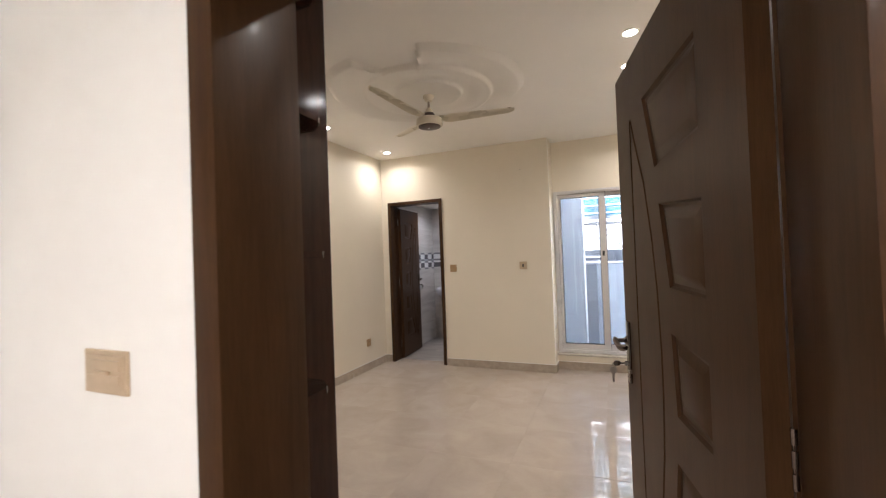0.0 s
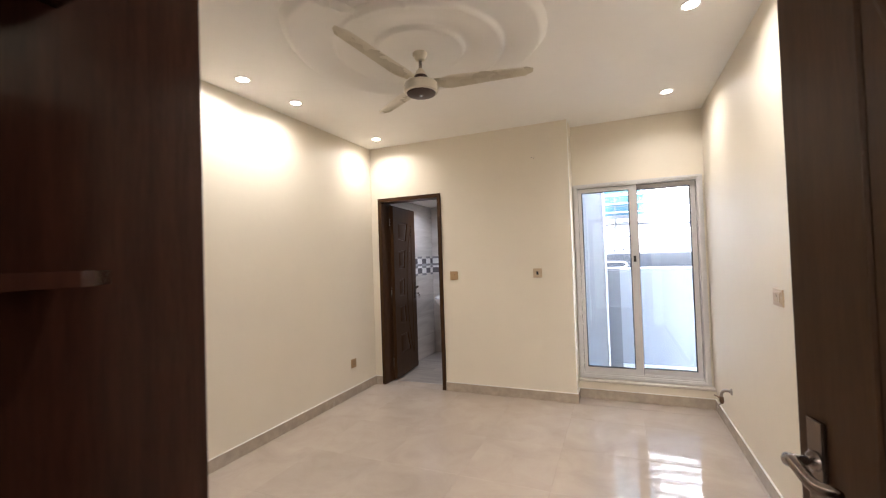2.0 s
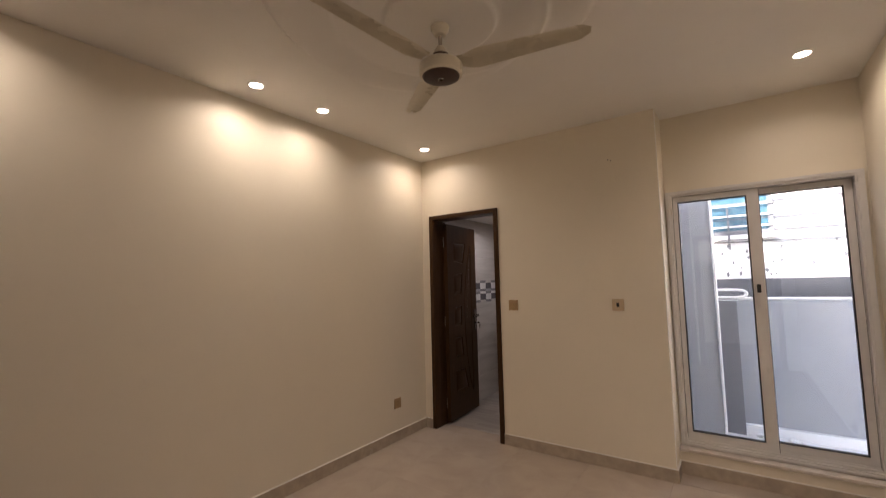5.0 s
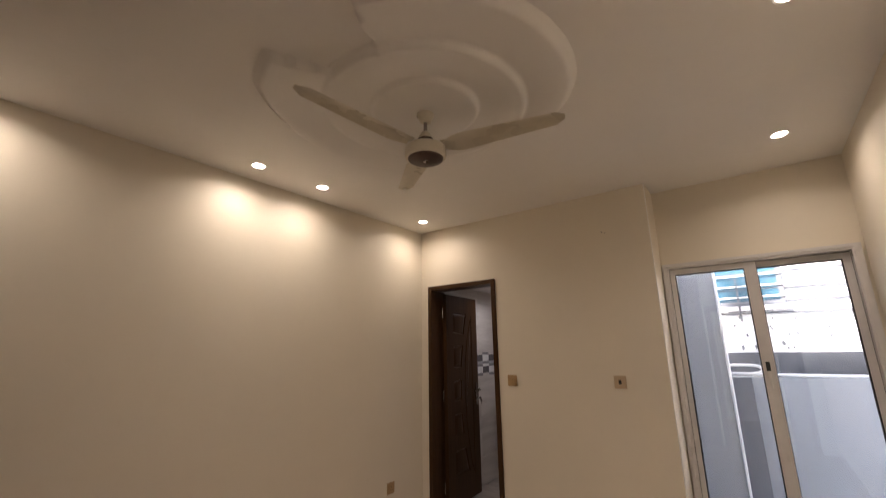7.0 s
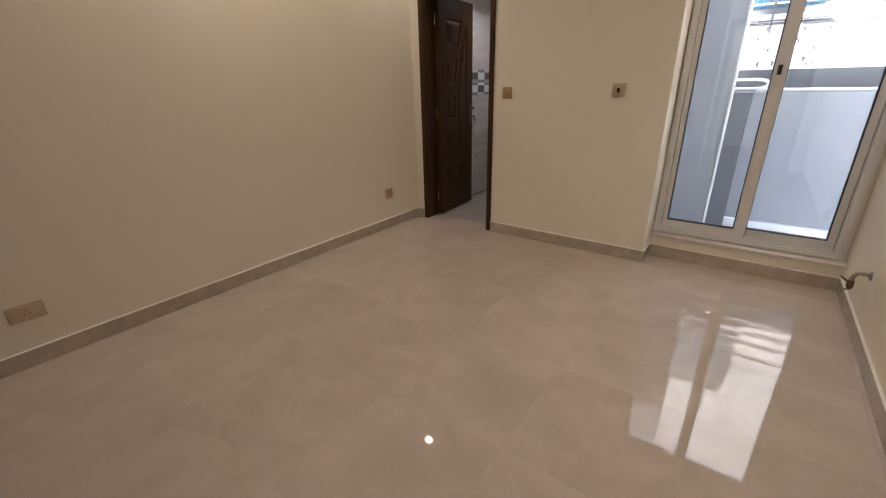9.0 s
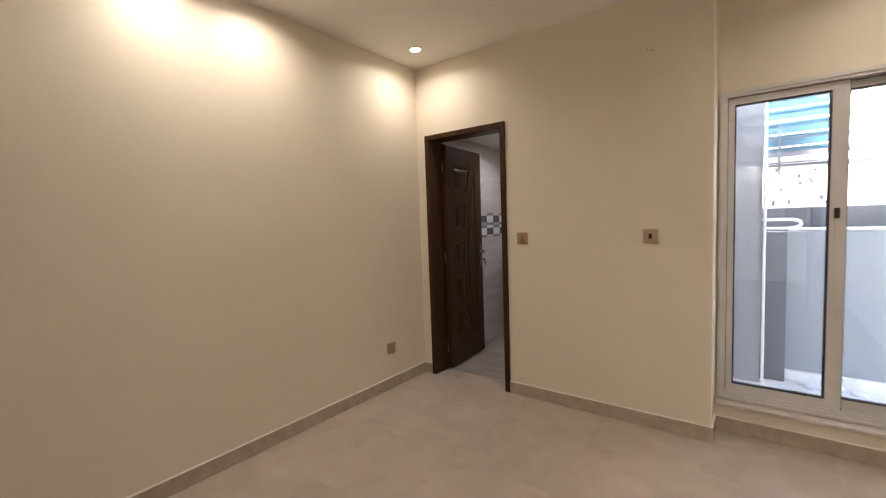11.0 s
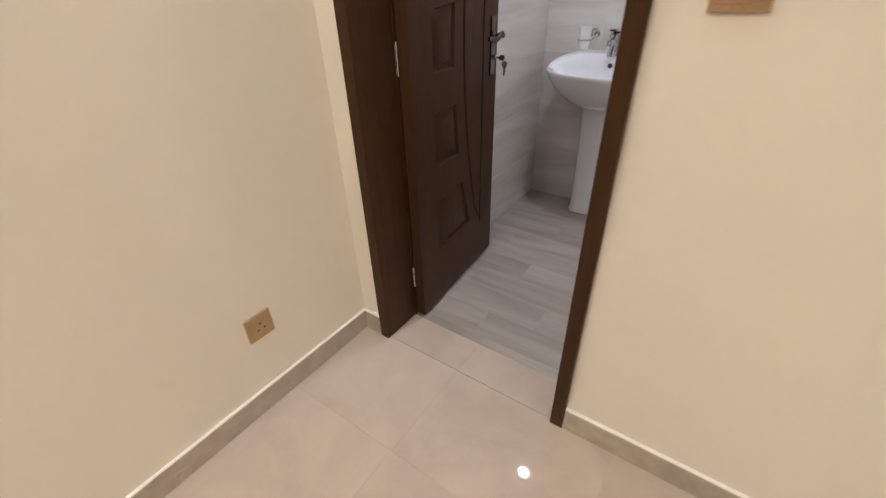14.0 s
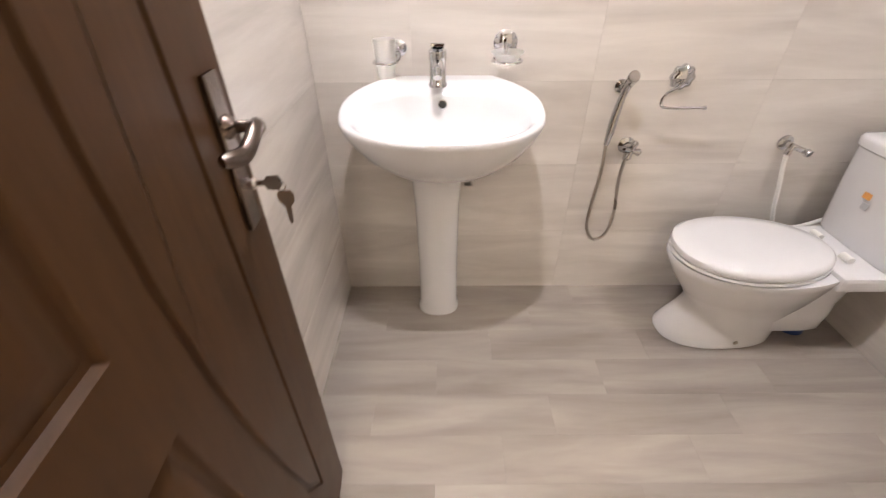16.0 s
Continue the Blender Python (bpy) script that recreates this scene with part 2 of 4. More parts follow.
def curve_points(pts, n=8):
    """A Catmull-Rom line through pts."""
    pts = [Vector(p) for p in pts]
    pts = [2 * pts[0] - pts[1]] + pts + [2 * pts[-1] - pts[-2]]
    out = []
    for a, b, c, d in zip(pts, pts[1:], pts[2:], pts[3:]):
        for k in range(n):
            t = k / n
            out.append(0.5 * (2 * b + (c - a) * t + (2 * a - 5 * b + 4 * c - d) * t * t + (3 * b - a - 3 * c + d) * t ** 3))
    return out + [pts[-2]]


def extrude_outline(outline, z0, z1, r=0.0):
    """A slab with the given (x, y) outline."""
    bm = bmesh.new()
    f = bm.faces.new([bm.verts.new((x, y, z0)) for x, y in outline])
    up = bmesh.ops.extrude_face_region(bm, geom=[f])
    bmesh.ops.translate(bm, vec=(0, 0, z1 - z0), verts=[v for v in up["geom"] if isinstance(v, bmesh.types.BMVert)])
    bmesh.ops.recalc_face_normals(bm, faces=list(bm.faces))
    if r:
        bmesh.ops.bevel(bm, geom=list(bm.edges), offset=r, segments=2, affect="EDGES", profile=0.7)
    return bm


def mesh_of(name, bm, material, smooth=None):
    me = bpy.data.meshes.new(name)
    bm.normal_update()
    bm.to_mesh(me)
    bm.free()
    for m in material if isinstance(material, (list, tuple)) else (material,):
        me.materials.append(m)
    if smooth is not None:
        me.shade_smooth()
        me.set_sharp_from_angle(angle=radians(smooth))
    return me


def part(name, bm, material, parent=None, label="", smooth=35):
    ob = new(name, mesh_of(name, bm, material, smooth))
    if parent is not None:
        ob.parent = parent
    return tagged(ob, label)


def thing(name, label, category, at=(0, 0, 0, 0, 0, 0), group=""):
    ob = new(name)
    ob.empty_display_size = 0.1
    ob.matrix_basis = pose(*at)
    return tagged(ob, label, category, group)


def setting(name, bm, material, label, category, smooth=None):
    return tagged(new(name, mesh_of(name, bm, material, smooth)), label, category, kind="structure")


# ---- plan ----
XL, XR = -2.90, 0.545          # side walls of the room
YD, YW, YE = 4.785, 5.075, 0.635  # door wall, window wall, entry wall
XS = -0.635                    # where the door wall steps back to the window
H = 2.765
YO = 0.40                     # hall side of the entry wall
DX0, DX1, DH = -0.685, 0.30, 2.07  # entry opening
BX0, BX1, BH = -2.797, -2.01, 2.15  # bathroom opening
BATH_L, BATH_R, BATH_B, BATH_F, BATH_H = -2.895, -0.86, 6.48, 5.01, 2.24
YB = 4.985                     # face of the low wall under the window ledge
WX0, WX1, WZ0, WZ1 = -0.627, 0.524, 0.19, 2.148  # window opening

setting("wall_left", boxes((XL - 0.2, XL, YE, YD, 0, H)), WALL, "cream painted wall", "wall")
setting("wall_door", boxes((XL - 0.2, BX0, YD, BATH_F - 0.01, 0, H), (BX1, XS, YD, BATH_F - 0.01, 0, H), (BX0, BX1, YD, BATH_F - 0.01, BH, H)), WALL, "cream painted wall with a bathroom doorway", "wall")
setting("wall_window", boxes((XS - 0.15, XS, BATH_F - 0.01, YW + 0.2, 0, H), (XS, WX0, YW, YW + 0.2, 0, H), (WX1, XR, YW, YW + 0.2, 0, H), (WX0, WX1, YW, YW + 0.2, WZ1, H), (WX0, WX1, YW, YW + 0.2, 0, WZ0), (XS, XR, YB, YW, 0, 0.163)), WALL, "cream painted wall round a balcony window", "wall")
setting("wall_right", boxes((XR, XR + 0.2, YE, YW + 0.2, 0, H)), WALL, "cream painted wall", "wall")
setting("wall_entry", boxes((XL - 0.2, DX0 - 0.075, YO, YE, 0, H), (DX1 + 0.075, XR + 1.2, YO, YE, 0, H), (DX0 - 0.075, DX1 + 0.075, YO, YE, DH + 0.07, H)), HALL, "pale painted wall with the room's doorway", "wall")
setting("ceiling", boxes((XL - 0.2, XR + 0.2, YO, YW + 0.2, H, H + 0.15)), WHITE, "white painted plaster ceiling", "ceiling")

# hall behind the camera
setting("wall_hall_back", boxes((-2.9, 1.745, -2.3, -2.1, 0, H)), HALL, "pale painted hall wall", "wall")
setting("wall_hall_left", boxes((-3.1, -2.9, -2.3, YO, 0, H)), HALL, "pale painted hall wall", "wall")
setting("wall_hall_right", boxes((1.745, 1.945, -2.3, YO, 0, H)), HALL, "pale painted hall wall", "wall")
setting("ceiling_hall", boxes((-3.1, 1.945, -2.3, YO, H, H + 0.15)), WHITE, "white painted hall ceiling", "ceiling")

# bathroom shell
setting("wall_bath_left", boxes((BATH_L - 0.15, BATH_L, BATH_F - 0.01, BATH_B + 0.15, -0.02, BATH_H)), PALE_GROUT, "bathroom wall in pale timber-look tiles", "wall")
setting("wall_bath_back", boxes((BATH_L, BATH_R + 0.15, BATH_B, BATH_B + 0.15, -0.02, BATH_H)), PALE_GROUT, "bathroom wall in pale timber-look tiles", "wall")
setting("wall_bath_right", boxes((BATH_R, BATH_R + 0.075, BATH_F - 0.01, BATH_B, -0.02, BATH_H)), PALE_GROUT, "bathroom wall in pale timber-look tiles", "wall")
setting("ceiling_bath", boxes((BATH_L - 0.15, BATH_R + 0.15, YD + 0.1, BATH_B + 0.15, BATH_H, BATH_H + 0.1)), WHITE, "white bathroom ceiling", "ceiling")

# floors: beds of grout under the tiles
floor = setting("floor", boxes((XL - 0.2, XR + 0.2, YO - 2.7, 4.955, -0.12, -0.003), (XS - 0.1, XR + 0.2, 4.955, YW + 0.2, -0.12, -0.003), (XR + 0.2, 1.945, YO - 2.7, YO, -0.12, -0.003)), GROUT, "polished cream porcelain tile floor", "floor")
floor_bath = setting("floor_bath", boxes((BATH_L - 0.15, BATH_R + 0.15, YD + 0.17, BATH_B + 0.15, -0.119, -0.006)), PALE_GROUT, "grey timber-look tile floor", "floor")


# ---- skirting and sill ----
LEDGE = plain("pale_marble_ledge", (0.62, 0.555, 0.49), 0.25, wave=0.1)
CAULK = plain("pale_caulk", (0.78, 0.75, 0.70), 0.6)


def skirting(name, x0, x1, y0, y1):
    bm = soft_box(x0, x1, y0, y1, 0, 0.09, 0.002, 1)
    ob = setting(name, bm, SKIRT, "grey-beige porcelain skirting", "skirting")
    part("caulk", soft_box(x0, x1, y0, y1, 0.0905, 0.0955, 0.0015, 1), CAULK, ob, "pale caulk line")
    return ob


skirting("baseboard_left", XL, XL + 0.012, YE, YD)
skirting("baseboard_door_near", XL + 0.012, BX0 - 0.005, YD - 0.012, YD)
skirting("baseboard_door", BX1 + 0.005, XS + 0.012, YD - 0.012, YD)
skirting("baseboard_return", XS, XS + 0.012, YD, YB - 0.012)
skirting("baseboard_window", XS, XR, YB - 0.012, YB)
skirting("baseboard_right", XR - 0.012, XR, YE, YB - 0.012)
setting("trim_sill", soft_box(XS + 0.002, XR - 0.002, YB - 0.018, YW + 0.006, 0.1635, 0.186, 0.006, 3), LEDGE, "pale stone window ledge above the skirting", "sill", 30)

# corner bead where the door wall steps back
setting("trim_corner", soft_box(XS - 0.004, XS + 0.002, YD - 0.002, YD + 0.004, 0.09, H, 0.001, 1), WHITE, "painted corner bead", "trim")


# ---- door frames and leaves ----
def door_lining(name, x0, x1, y0, y1, top, w, label, deep=0.0):
    """A timber lining as deep as the wall: two posts and a head with a stop."""
    ob = thing(name, label, "door frame")
    ob["kind"] = "structure"
    part("post", soft_box(x0, x0 + w, y0, y1, 0, top, 0.004), DOOR_V, ob)
    part("post", soft_box(x1 - w, x1, y0, y1 + deep, 0, top, 0.004), DOOR_V, ob)
    part("head", soft_box(x0 + w, x1 - w, y0, y1, top - w, top, 0.004), DOOR_H, ob)
    return ob


def inset(poly, d):
    """The outline shrunk by d (counter-clockwise)."""
    out, n = [], len(poly)
    for i in range(n):
        a, b, c = Vector(poly[i - 1]), Vector(poly[i]), Vector(poly[(i + 1) % n])
        e1, e2 = (b - a).normalized(), (c - b).normalized()
        n1, n2 = Vector((-e1.y, e1.x)), Vector((-e2.y, e2.x))
        m = (n1 + n2).normalized()
        out.append(tuple(b + m * (d / max(0.35, m.dot(n1)))))
    return out


def skin(bm, w, h, y, s, panels):
    """One moulded face of a leaf at depth y, facing s along y: a flat field with a sunk channel round each raised panel."""
    def ring(pts, d):
        return [bm.verts.new((p[0], y - s * d, p[1])) for p in pts]

    def loop(vs):
        return [bm.edges.new((vs[i], vs[(i + 1) % len(vs)])) for i in range(len(vs))]

    outer = ring([(0, 0), (w, 0), (w, h), (0, h)], 0)
    edges = loop(outer)
    first = []
    for p in panels:
        vs = ring(p, 0)
        edges += loop(vs)
        first.append(vs)
    bmesh.ops.triangle_fill(bm, use_beauty=True, use_dissolve=False, edges=edges)
    for p, vs in zip(panels, first):
        rings = [vs] + [ring(inset(p, d), depth) for d, depth in (((0.004, 0.006), (0.010, 0.006), (0.015, 0.0)) if len(p) > 6 else ((0.006, 0.008), (0.014, 0.009), (0.040, 0.0015), (0.044, 0.0005)))]
        for a, b in zip(rings, rings[1:]):
            for i in range(len(a)):
                j = (i + 1) % len(a)
                bm.faces.new((a[i], a[j], b[j], b[i]))
        bm.faces.new(rings[-1])
    return outer


def leaf_panels(w, h):
    u, v = w / 0.93, h / 2.03
    raw = [
        [(0.195, 1.64), (0.50, 1.62), (0.595, 1.85), (0.195, 1.85)],
        [(0.195, 1.28), (0.415, 1.285), (0.475, 1.515), (0.195, 1.495)],
        [(0.195, 0.955), (0.40, 0.955), (0.42, 1.165), (0.195, 1.145)],
        [(0.195, 0.625), (0.455, 0.62), (0.415, 0.83), (0.195, 0.83)],
        [(0.195, 0.26), (0.60, 0.26), (0.49, 0.49), (0.195, 0.49)],
    ]
    bow = [(0.752, 0.20), (0.752, 1.83), (0.73, 1.83)]
    side = [(0.68, 1.73), (0.605, 1.60), (0.548, 1.43), (0.515, 1.27), (0.50, 1.10), (0.50, 0.97), (0.515, 0.80), (0.55, 0.63), (0.60, 0.46), (0.655, 0.31)]
    return [[(a * u, b * v) for a, b in p] for p in raw] + [[(a * u, b * v) for a, b in bow + side]]


def lever_set(leaf, u, z, y, s, points_to=-1):
    """Long back plate, curved lever, cylinder with a key in it. s: the way it faces along y."""
    plate = part("handle_plate", soft_box(u - 0.02, u + 0.02, min(y, y + s * 0.009), max(y, y + s * 0.009), z - 0.125, z + 0.10, 0.004, 3), NICKEL, leaf, "dark nickel back plate")
    neck = lathe([(0.0, 0), (0.017, 0.0), (0.015, 0.006), (0.0085, 0.012), (0.0085, 0.045), (0, 0.045)], 16)
    neck.transform(pose(u, y + s * 0.009, z + 0.03, -90 * s, 0, 0))
    part("neck", neck, NICKEL, plate)
    d = points_to
    pts = curve_points([(u, y + s * 0.05, z + 0.03), (u + d * 0.03, y + s * 0.056, z + 0.036), (u + d * 0.07, y + s * 0.05, z + 0.022), (u + d * 0.105, y + s * 0.036, z + 0.026)], 6)
    lever = tube(pts, [0.0095] * (len(pts) - 3) + [0.009, 0.008, 0.006], 12)
    for v in lever.verts:
        v.co.z = z + 0.03 + (v.co.z - z - 0.03) * 1.25
    part("lever", lever, NICKEL, plate, "curved dark nickel lever")
    cyl = lathe([(0, 0), (0.009, 0), (0.009, 0.012), (0, 0.012)], 16)
    cyl.transform(pose(u, y + s * 0.009, z - 0.055, -90 * s, 0, 0))
    part("key_cylinder", cyl, CHROME, plate)
    # one key in the lock, its twin hanging from the bow
    bow = extrude_outline([(0, -0.004), (0.016, -0.004), (0.020, -0.010), (0.036, -0.011), (0.041, -0.004), (0.041, 0.004), (0.036, 0.011), (0.020, 0.010), (0.016, 0.004), (0, 0.004)], -0.0011, 0.0011)
    bow.transform(pose(u, y + s * 0.02, z - 0.055) @ Matrix.Rotation(radians(90 * s), 4, "Z") @ Matrix.Rotation(radians(70), 4, "X"))
    part("key", bow, CHROME, plate, "steel key in the lock")
    loop = [(u, y + s * (0.058 + 0.007 * math.cos(a)), z - 0.061 + 0.008 * math.sin(a)) for a in (2 * math.pi * k / 14 for k in range(15))]
    part("key_ring", tube(loop, 0.0009, 6), CHROME, plate)
    twin = extrude_outline([(-0.009, 0), (-0.0125, -0.006), (-0.0115, -0.018), (-0.004, -0.027), (-0.004, -0.037), (-0.0025, -0.039), (-0.004, -0.042), (-0.0025, -0.046), (-0.003, -0.053), (0.001, -0.058), (0.0042, -0.053), (0.0042, -0.027), (0.0115, -0.017), (0.0125, -0.006), (0.009, 0)], -0.0011, 0.0011)
    twin.transform(pose(u, y + s * 0.062, z - 0.069) @ Matrix.Rotation(radians(90), 4, "Z") @ Matrix.Rotation(radians(90), 4, "X"))
    part("key", twin, STEEL, plate, "steel key hanging on a ring")


def door_leaf(name, at, w, h, label, handle_z=1.03):
    ob = thing(name, label, "door", at)
    bm = bmesh.new()
    panels = leaf_panels(w, h)
    a = skin(bm, w, h, 0.02, 1, panels)
    b = skin(bm, w, h, -0.02, -1, panels)
    for i in range(4):
        j = (i + 1) % 4
        bm.faces.new((a[i], a[j], b[j], b[i]))
    bmesh.ops.recalc_face_normals(bm, faces=list(bm.faces))
    part("leaf", bm, DOOR_V, ob, smooth=20)
    for s in (1, -1):
        lever_set(ob, w - 0.055, handle_z, 0.02 * s, s)
    lock = soft_box(w - 0.0005, w + 0.001, -0.011, 0.011, handle_z - 0.11, handle_z + 0.1, 0.0004, 1)
    part("lock_face", lock, STEEL, ob, "steel lock plate in the edge")
    return ob


def hinge(parent, x, y, z, metal=None):
    metal = metal or CHROME
    bm = lathe([(0, -0.05), (0.007, -0.05), (0.007, -0.024), (0.004, -0.023), (0.004, -0.015), (0.007, -0.014), (0.007, 0.014), (0.004, 0.015), (0.004, 0.023), (0.007, 0.024), (0.007, 0.05), (0, 0.05)], 12)
    bm.transform(pose(x, y, z))
    h = part("hinge", bm, metal, parent, "steel butt hinge")
    part("hinge_flap", soft_box(x - 0.0015, x + 0.0015, y - 0.008, y + 0.002, z - 0.045, z + 0.045, 0.0005, 1), metal, h)


entry_frame = door_lining("door_frame_entry", DX0 - 0.07, DX1 + 0.07, YO - 0.006, YE + 0.006, 2.14, 0.07, "dark walnut door lining of the room's entrance")
bath_frame = door_lining("door_frame_bath", BX0 - 0.006, BX1 + 0.006, YD - 0.016, BATH_F - 0.055, 2.163, 0.042, "dark walnut door lining of the bathroom")
door_leaf("entry_door", (0.272, 0.640, 0.012, 0, 0, 101.3), 0.93, 2.04, "open dark walnut moulded door with a steel lever")
door_leaf("bathroom_door", (-2.733, 4.962, 0.012, 0, 0, 94.4), 0.672, 2.085, "open dark walnut moulded door leading to the bathroom")
part("hinge_rebate", boxes((0.294, 0.37, YE + 0.0062, 0.70, 0, 2.14)), DOOR_V, entry_frame)
part("hinge_rebate", boxes((BX0 - 0.006, -2.759, BATH_F - 0.0548, BATH_F - 0.002, 0, 2.12)), DOOR_V, bath_frame)
for z in (0.21, 1.06, 1.90):
    hinge(bath_frame, BX0 + 0.040, BATH_F - 0.052, z)
    hinge(entry_frame, DX1 - 0.004, YE + 0.012, z, NICKEL)


# ---- wardrobe with end shelves ----
wardrobe = thing("wardrobe", "dark glossy laminate wardrobe beside the entrance", "wardrobe")
PX = -1.02
part("end_panel", soft_box(PX - 0.018, PX, YE + 0.002, 1.188, 0.0, 2.62, 0.0015, 1), CABINET, wardrobe)
part("carcass", boxes((XL + 0.003, PX - 0.018, YE + 0.002, 1.145, 0.08, 2.62)), CABINET, wardrobe)
part("plinth", boxes((XL + 0.014, PX - 0.018, YE + 0.05, 1.10, 0.0, 0.08)), CABINET, wardrobe)
for k in range(4):
    x0 = XL + 0.003 + k * (PX - 0.018 - XL - 0.003) / 4
    x1 = XL + 0.003 + (k + 1) * (PX - 0.018 - XL - 0.003) / 4
    d = part("cabinet_door", soft_box(x0 + 0.002, x1 - 0.002, 1.146, 1.166, 0.085, 2.61, 0.002, 1), CABINET, wardrobe)
    hx = x1 - 0.04 if k % 2 == 0 else x0 + 0.04
    part("handle", tube([(hx, 1.166, 1.0), (hx, 1.195, 1.0), (hx, 1.195, 1.2), (hx, 1.166, 1.2)], 0.005, 8), STEEL, d, "steel bar handle")
part("side_board", soft_box(PX, -0.79, YE + 0.002, YE + 0.012, 0.0, 2.62, 0.001, 1), CABINET, wardrobe)
for z in (0.14, 0.57, 1.0, 1.43, 1.86, 2.29):
    shelf = extrude_outline([(PX, YE + 0.012), (-0.81, YE + 0.012), (-0.81, 0.872), (-0.825, 0.895), (-0.868, 0.93), (-0.89, 0.945), (PX, 0.945)], z - 0.01, z + 0.01, 0.002)
    part("shelf", shelf, CABINET, wardrobe)


# ---- switch plates ----
def wall_plate(name, label, at, w, h, kind, material=GOLD):
    """A plate on a wall; locally it faces -y. kind: switches, socket or telephone."""
    ob = thing(name, label, "switch" if kind in ("switch", "regulator") else "socket", at)
    p = part("plate", soft_box(-w / 2, w / 2, -0.008, 0, -h / 2, h / 2, 0.003, 3), material, ob)
    part("rim", soft_box(-w / 2 + 0.012, w / 2 - 0.012, -0.0105, -0.007, -h / 2 + 0.012, h / 2 - 0.012, 0.0015, 2), material, ob)
    if kind == "switch":
        n = max(1, round((w - 0.03) / 0.026))
        for k in range(n):
            x = (k - (n - 1) / 2) * 0.024
            bm = soft_box(x - 0.0105, x + 0.0105, -0.0145, -0.0095, -0.024, 0.024, 0.0015, 2)
            part("rocker", bm, material, ob)
        part("indicator", soft_box(0.008, 0.011, -0.0155, -0.0142, 0.004, 0.016, 0.0003, 1), BLACK, ob)
    elif kind == "telephone":
        part("outlet", soft_box(-0.018, 0.018, -0.013, -0.0095, -0.026, 0.026, 0.002, 2), GOLD_LIGHT, ob)
        part("opening", soft_box(-0.010, 0.010, -0.0142, -0.0128, -0.016, 0.016, 0.0004, 1), BLACK, ob)
    elif kind == "socket":
        for x, z in ((0, 0.012), (-0.011, -0.009), (0.011, -0.009)):
            hole = lathe([(0, -0.0005), (0.0034, -0.0005), (0.0034, 0.0012), (0, 0.0012)], 12)
            hole.transform(pose(x, -0.0105, z, 90, 0, 0))
            part("pin_hole", hole, BLACK, ob)
    elif kind == "regulator":
        for s in (-1, 1):
            part("rocker", soft_box(-w / 2 + 0.02, w / 2 - 0.02, -0.0135, -0.0095, s * 0.017 - 0.011, s * 0.017 + 0.011, 0.0015, 2), material, ob)
        knob = soft_box(-0.02, 0.026, -0.019, -0.0125, -0.004, 0.004, 0.002, 2)
        part("toggle", knob, material, ob)
    return ob


wall_plate("switch_plate", "bronze switch plate on the cream wall beside the bathroom door", (-1.872, YD, 1.25, 0, 0, 0), 0.088, 0.092, "switch")
wall_plate("telephone_outlet", "champagne telephone outlet on the cream wall", (-0.972, YD, 1.264, 0, 0, 0), 0.088, 0.092, "telephone", GOLD_LIGHT)
wall_plate("power_socket", "bronze power socket above the skirting", (XL, 4.34, 0.342, 0, 0, 90), 0.09, 0.092, "socket")
wall_plate("power_socket", "wide champagne power socket above the skirting", (XL, 1.672, 0.295, 0, 0, 90), 0.145, 0.09, "socket", GOLD_LIGHT)
wall_plate("hall_switch", "champagne switch plate on the pale hall wall", (-1.05, YO, 1.172, 0, 0, 0), 0.155, 0.10, "regulator", GOLD_LIGHT)

wall_plate("switch_plate", "champagne switch plate on the cream wall opposite the wardrobe", (XR, 3.27, 1.178, 0, 0, -90), 0.14, 0.09, "switch", GOLD_LIGHT)


# ---- water tap on the right wall ----
OLD_BRASS = plain("old_brass", (0.16, 0.10, 0.06), 0.35, 0.9)


def wall_tap():
    ob = thing("water_tap", "small tarnished steel tap on the cream wall", "tap", (XR, 4.41, 0.335, 0, 0, -90))
    rose = lathe([(0, 0), (0.026, 0), (0.024, 0.006), (0.012, 0.012), (0, 0.012)], 20, pose(0, 0, 0, 90, 0, 0))
    part("rosette", rose, STEEL, ob)
    part("pipe", tube(curve_points([(0, 0, 0), (0, -0.03, 0.006), (-0.006, -0.052, 0.0), (-0.012, -0.064, -0.02), (-0.014, -0.066, -0.045)], 5), 0.011, 12), STEEL, ob)
    body = lathe([(0, -0.034), (0.009, -0.034), (0.012, -0.026), (0.016, -0.02), (0.016, 0.014), (0.012, 0.022), (0.010, 0.034), (0, 0.034)], 16)
    body.transform(pose(-0.016, -0.066, -0.066, 0, -15, 0))
    part("valve_body", body, OLD_BRASS, ob, "dark brass valve body")
    part("lever", tube([(-0.016, -0.08, -0.056), (-0.03, -0.10, -0.046), (-0.05, -0.108, -0.048)], [0.006, 0.005, 0.004], 8), OLD_BRASS, ob)
    part("spout", tube(curve_points([(-0.022, -0.066, -0.095), (-0.032, -0.072, -0.108), (-0.048, -0.078, -0.12), (-0.06, -0.082, -0.135), (-0.068, -0.085, -0.152)], 5), 0.0055, 10), STEEL, ob, "thin bent outlet pipe")


wall_tap()

# two screw plugs left in the door wall
for dx, dz in ((-0.012, 0.006), (0.012, -0.006)):
    bm = lathe([(0, 0), (0.004, 0), (0.003, 0.002), (0, 0.003)], 10, pose(-0.979 + dx, YD, 2.427 + dz, 90, 0, 0))
    tagged(part("screw_plug", bm, RUBBER_AND_SHADE), "small dark screw plug stuck in the cream wall", "screw plug", "screw plugs")


